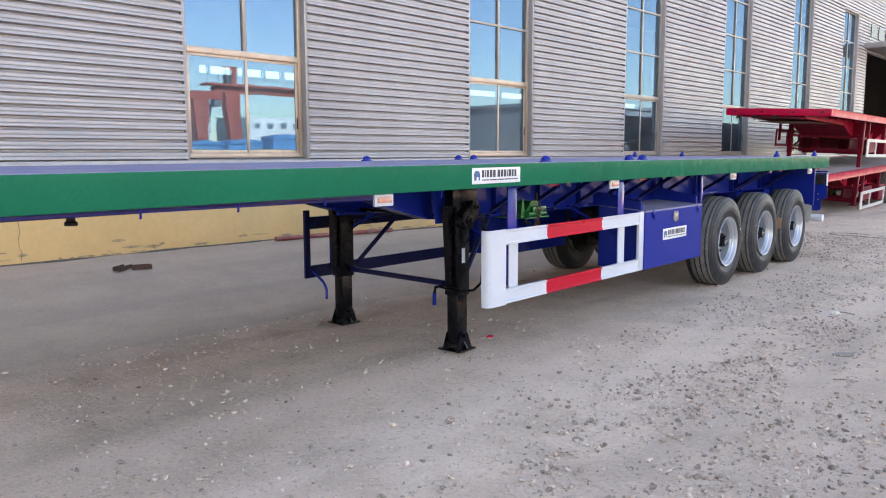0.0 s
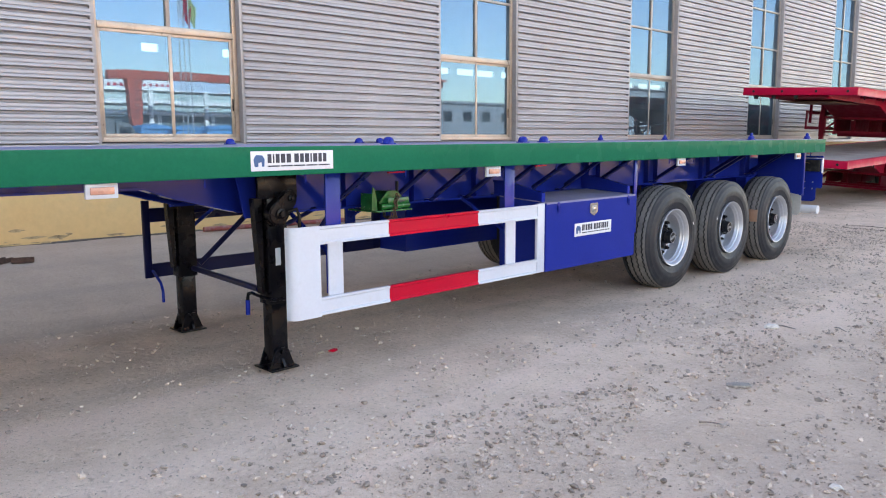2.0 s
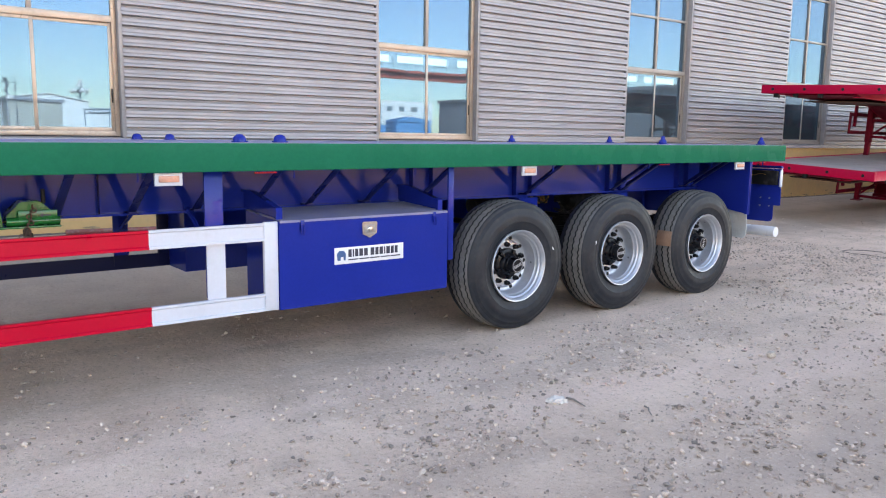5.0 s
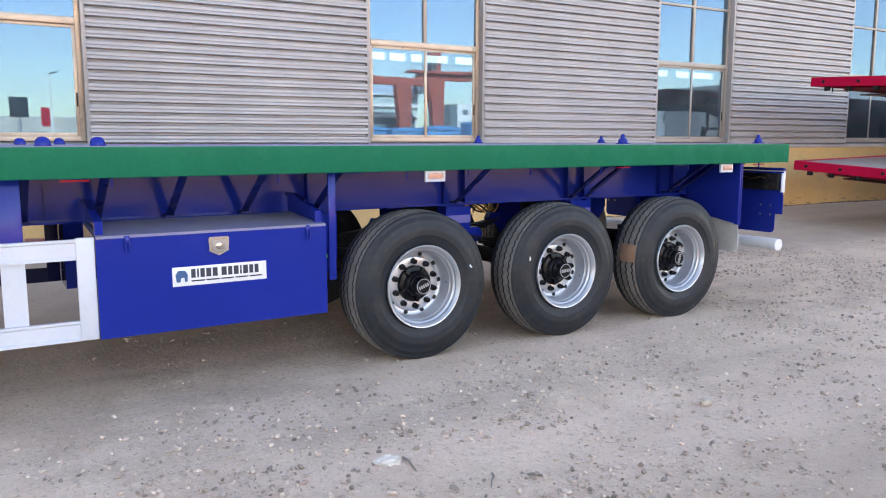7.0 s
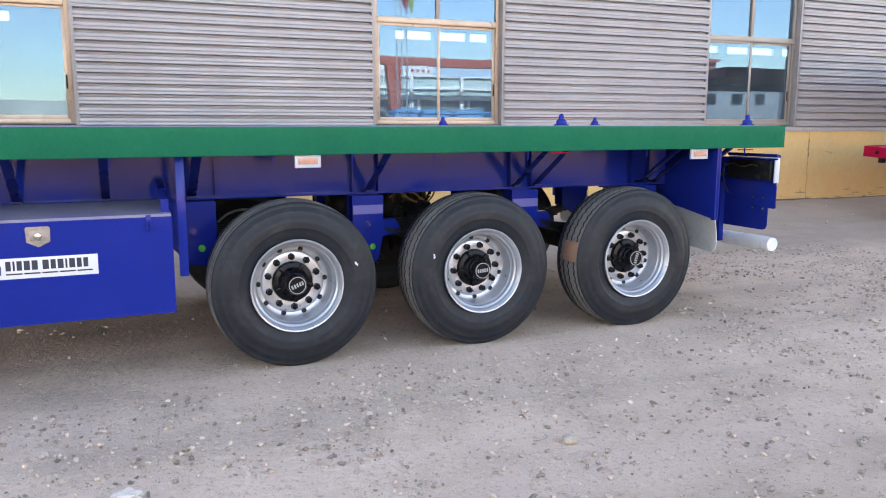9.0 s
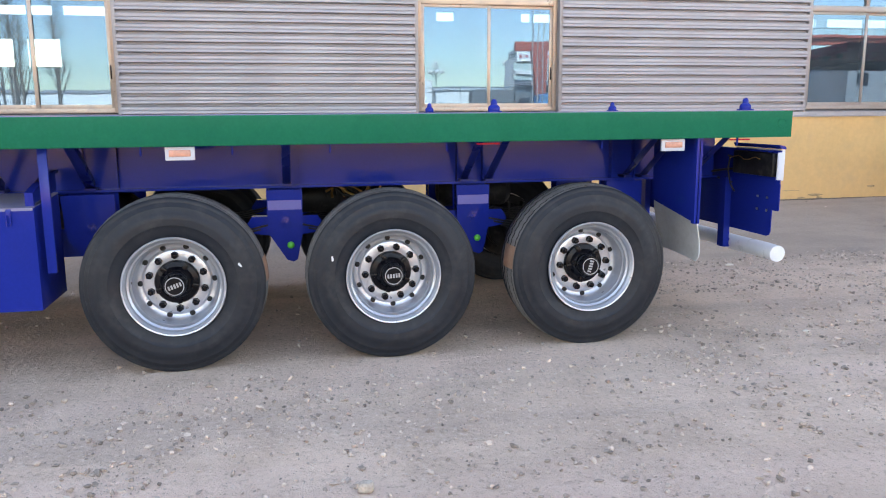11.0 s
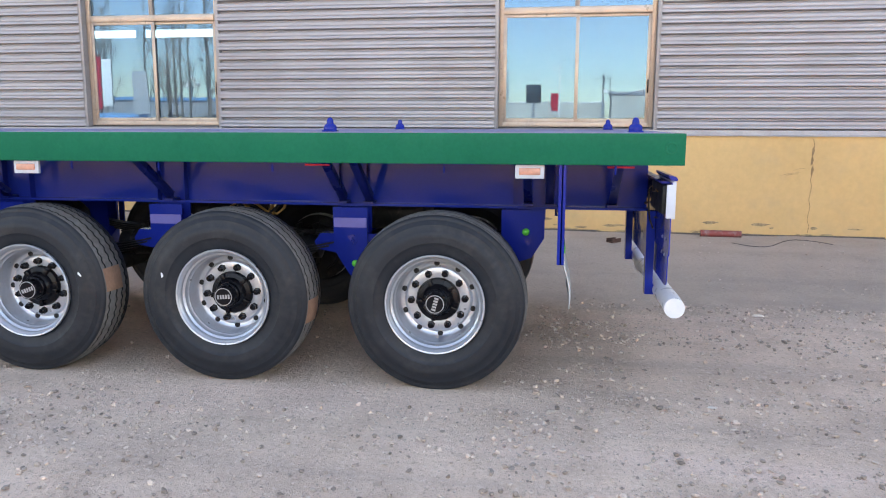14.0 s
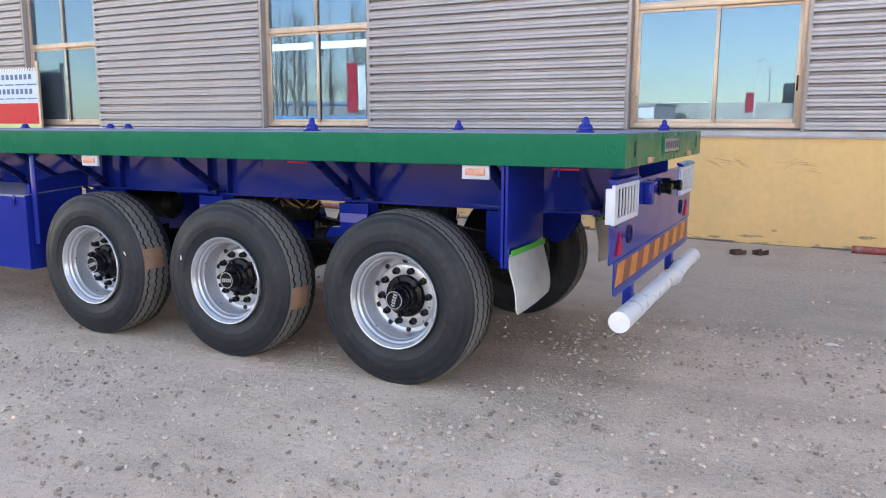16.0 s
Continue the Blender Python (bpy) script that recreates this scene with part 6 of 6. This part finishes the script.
for x, y, h, k_ in ((139, 50.6, 12.0, 1.75), (165, 38.4, 11.6, 1.75), (112, 66, 9, 1.2), (112, 120, 9, 1.2), (115, -60, 9, 1.2)):
    lamp_post(x, y, h, k_)
line = thing("power_line", 105, 30, 0, "overhead power line on concrete poles", "power line")
for y in (-120, -60, 0, 60, 120, 180):
    part("pole", sweep(bm_new(), [(105, y, -0.1), (105, y, 10.2)], 0.14, 8, 0.09), POLE, line)
    part("cross_arm", box(bm_new(), 104.93, 105.07, y - 0.9, y + 0.9, 9.5, 9.62), POLE, line)
for k in range(3):
    pts = [(105, -120 + 15 * i, 8.7 + 0.6 * k - 0.9 * (1 - ((i % 4) - 2) ** 2 / 4)) for i in range(21)]
    part("wire", sweep(bm_new(), pts, 0.025, 4), BLACKM, line)


def bare_tree(x, y, h):
    t = thing("bare_tree", x, y, 0, "tall leafless winter tree", "tree", "bare trees across the yard")
    part("trunk", sweep(bm_new(), [(x, y, -0.1), (x + random.uniform(-0.2, 0.2), y, h * 0.5), (x, y + random.uniform(-0.3, 0.3), h)], 0.12, 6, 0.02), BARK, t)
    br_ = bm_new()
    for k in range(26):
        z = h * random.uniform(0.22, 0.95)
        a, ln = random.uniform(0, 6.28), (1 - z / h) * 1.9 + 0.4
        p0 = Vector((x, y, z))
        p1 = p0 + Vector((math.cos(a) * ln * 0.30, math.sin(a) * ln * 0.30, ln * 0.8))
        p2 = p1 + Vector((math.cos(a) * ln * 0.2, math.sin(a) * ln * 0.2, ln * 0.6))
        sweep(br_, [p0, p1, p2], 0.03 * (1 - z / h) + 0.012, 3, 0.006, caps=False)
        for q in range(3):
            b_ = a + random.uniform(-1.2, 1.2)
            sweep(br_, [p1, p1 + Vector((math.cos(b_) * 0.6, math.sin(b_) * 0.6, random.uniform(0.5, 1.1)))], 0.012, 3, 0.004, caps=False)
    part("branches", br_, BARK, t)


for i in range(54):
    bare_tree(random.uniform(35, 41.5), -48 + 0.76 * i + random.uniform(-0.4, 0.4), random.uniform(9, 13))

# ---- loose stones and litter ----
def stones(count, rmin, rmax, area, power):
    """Angular, flat-lying flakes: a jagged top, a wider belt and a base drawn in below it."""
    vs, fs = [], []
    for _ in range(count):
        for _try in range(20):
            x, y = random.uniform(area[0], area[1]), random.uniform(area[2], area[3])
            patch = 0.42 + 0.75 * noise.noise((x * 1.3, y * 0.55, 7)) + 0.6 * noise.noise((x * 3.1, y * 2.2, 2)) + 0.75 * noise.noise((x * 9, y * 7, 4))
            under = ((0.30 if y < 6 else 0.08) if y < 12.6 else 0.9 if x > -6 else 0.3) if x < -3.3 else 1.0
            if random.random() < max(0.02, patch) * under * (0.8 if y < 4 else 1.0) * (1.0 if x > -2.4 and y < 9.5 else 0.75 if y > 12.4 and x < -1.6 else 0.42):
                break
        r = rmin + (rmax - rmin) * random.random() ** power
        h, n = r * random.uniform(0.6, 1.25), random.choice((4, 5, 5, 6))
        turn = pose(x, y, lift(x, y), random.gauss(0, 19), random.gauss(0, 19), random.uniform(0, 360))
        long_, skew, b0 = random.uniform(0.85, 1.65), random.uniform(-0.2, 0.2), len(vs)
        jag = [random.uniform(0.72, 1.2) for _ in range(n)]
        for k, z in ((0.35, -0.2), (1.0, 0.55), (0.62, 1.0)):
            for i in range(n):
                q = 2 * math.pi * (i + random.uniform(-0.2, 0.2)) / n
                e = r * k * jag[i]
                vs.append(turn @ Vector((e * long_ * math.cos(q) + skew * h * z, e * math.sin(q), h * (z + random.uniform(-0.16, 0.16)))))
        for k in (0, n):
            fs += [[b0 + k + i, b0 + k + (i + 1) % n, b0 + k + n + (i + 1) % n, b0 + k + n + i] for i in range(n)]
        fs.append([b0 + 2 * n + i for i in range(n)])
    mesh = bpy.data.meshes.new("loose_stones")
    mesh.from_pydata(vs, [], fs)
    mesh.materials.append(STONEMIX)
    return mesh


STONEMIX = mat("mixed_gravel", (0.555, 0.43, 0.348), 0.85, vary=0.2, scale=4, fine=120, bump=0.001, bump_scale=150)
nn, ll = STONEMIX.node_tree.nodes, STONEMIX.node_tree.links
geo, vm = nn.new("ShaderNodeNewGeometry"), nn.new("ShaderNodeVectorMath")
vm.operation = "SCALE"
rm = nn.new("ShaderNodeMapRange")
# stones vary in tone; the dark ones also stand in for shaded undersides
rm.inputs["To Min"].default_value, rm.inputs["To Max"].default_value = 0.34, 1.16
pw = nn.new("ShaderNodeMath")
pw.operation = "POWER"
pw.inputs[1].default_value = 0.8
src = nn["Principled BSDF"].inputs["Base Color"].links[0].from_socket
ll.new(geo.outputs["Random Per Island"], pw.inputs[0]), ll.new(pw.outputs[0], rm.inputs["Value"]), ll.new(src, vm.inputs[0]), ll.new(rm.outputs["Result"], vm.inputs["Scale"])
ll.new(vm.outputs["Vector"], nn["Principled BSDF"].inputs["Base Color"])
tagged(new("loose_gravel", stones(41000, 0.0035, 0.0175, (-6.2, 1.2, 0.0, 17), 3.2)), "loose grey gravel strewn over the yard", "gravel", kind="stuff")
tagged(new("loose_gravel", stones(2600, 0.005, 0.016, (-9.4, 3.0, 14, 30), 2.0)), "loose grey gravel strewn over the yard", "gravel", kind="stuff")


def litter(x, y, w, d, material, label):
    bm = bm_new()
    bmesh.ops.create_icosphere(bm, subdivisions=3, radius=0.5)
    for v in bm.verts:
        k = 1 + 0.45 * noise.noise(v.co * 5 + Vector((x, y, 0))) + 0.25 * noise.noise(v.co * 11)
        v.co = Vector((x + v.co.x * w * k, y + v.co.y * d * k, lift(x, y) + 0.008 + max(v.co.z * k, -0.2) * min(w, d) * 0.45))
    return single("plastic_scrap" if "plastic" in label else "paper_scrap", bm, material, label, "litter", group="litter on the yard", smooth=False)


for x, y, w, d in ((-1.99, 8.28, 0.10, 0.13), (-3.42, 13.6, 0.03, 0.05), (-5.7, 14.42, 0.05, 0.09), (-0.55, 5.5, 0.06, 0.05), (-5.2, 7.6, 0.04, 0.05)):
    litter(x, y, w, d, PAPER, "crumpled scrap of dirty white paper")
def chip(x, y, w, d, h, turn, material, label, category):
    bm = bm_new()
    prism(bm, [(-w / 2, -d * 0.4), (w * 0.3, -d / 2), (w / 2, -d * 0.1), (w * 0.38, d * 0.42), (-w * 0.2, d / 2), (-w / 2, d * 0.2)], "z", 0.0, h, m=pose(x, y, lift(x, y) + 0.002, 3, -4, turn))
    bmesh.ops.bevel(bm, geom=bm.edges[:], offset=h * 0.2, segments=1, affect="EDGES")
    return single("slate_chip" if category == "chip" else "stone", bm, material, label, category)


chip(-1.50, 6.60, 0.15, 0.07, 0.016, 24, STONE, "flat grey chip of slate on the gravel", "chip")
chip(-1.76, 10.30, 0.07, 0.055, 0.042, 70, PALESTONE, "small pale angular stone lying on the gravel", "stone")
for (x, y), (x2, y2), w in (((-1.99, 8.36), (-1.82, 8.34), 0.008), ((-1.62, 8.64), (-1.50, 8.55), 0.006), ((-1.38, 5.84), (-1.23, 5.90), 0.005)):
    p0, d_ = Vector((x, y, lift(x, y) + 0.006)), Vector((x2 - x, y2 - y, 0))
    single("twig", sweep(bm_new(), [p0, p0 + 0.3 * d_ + Vector((0.008, 0.006, 0.006)), p0 + 0.62 * d_ + Vector((-0.005, 0.004, 0.004)), p0 + d_], w, 5, w / 2), BARK, "thin dry brown twig on the ground", "twig", group="twigs")
litter(-4.02, 5.30, 0.05, 0.08, REDP, "tiny crumpled scrap of red plastic")
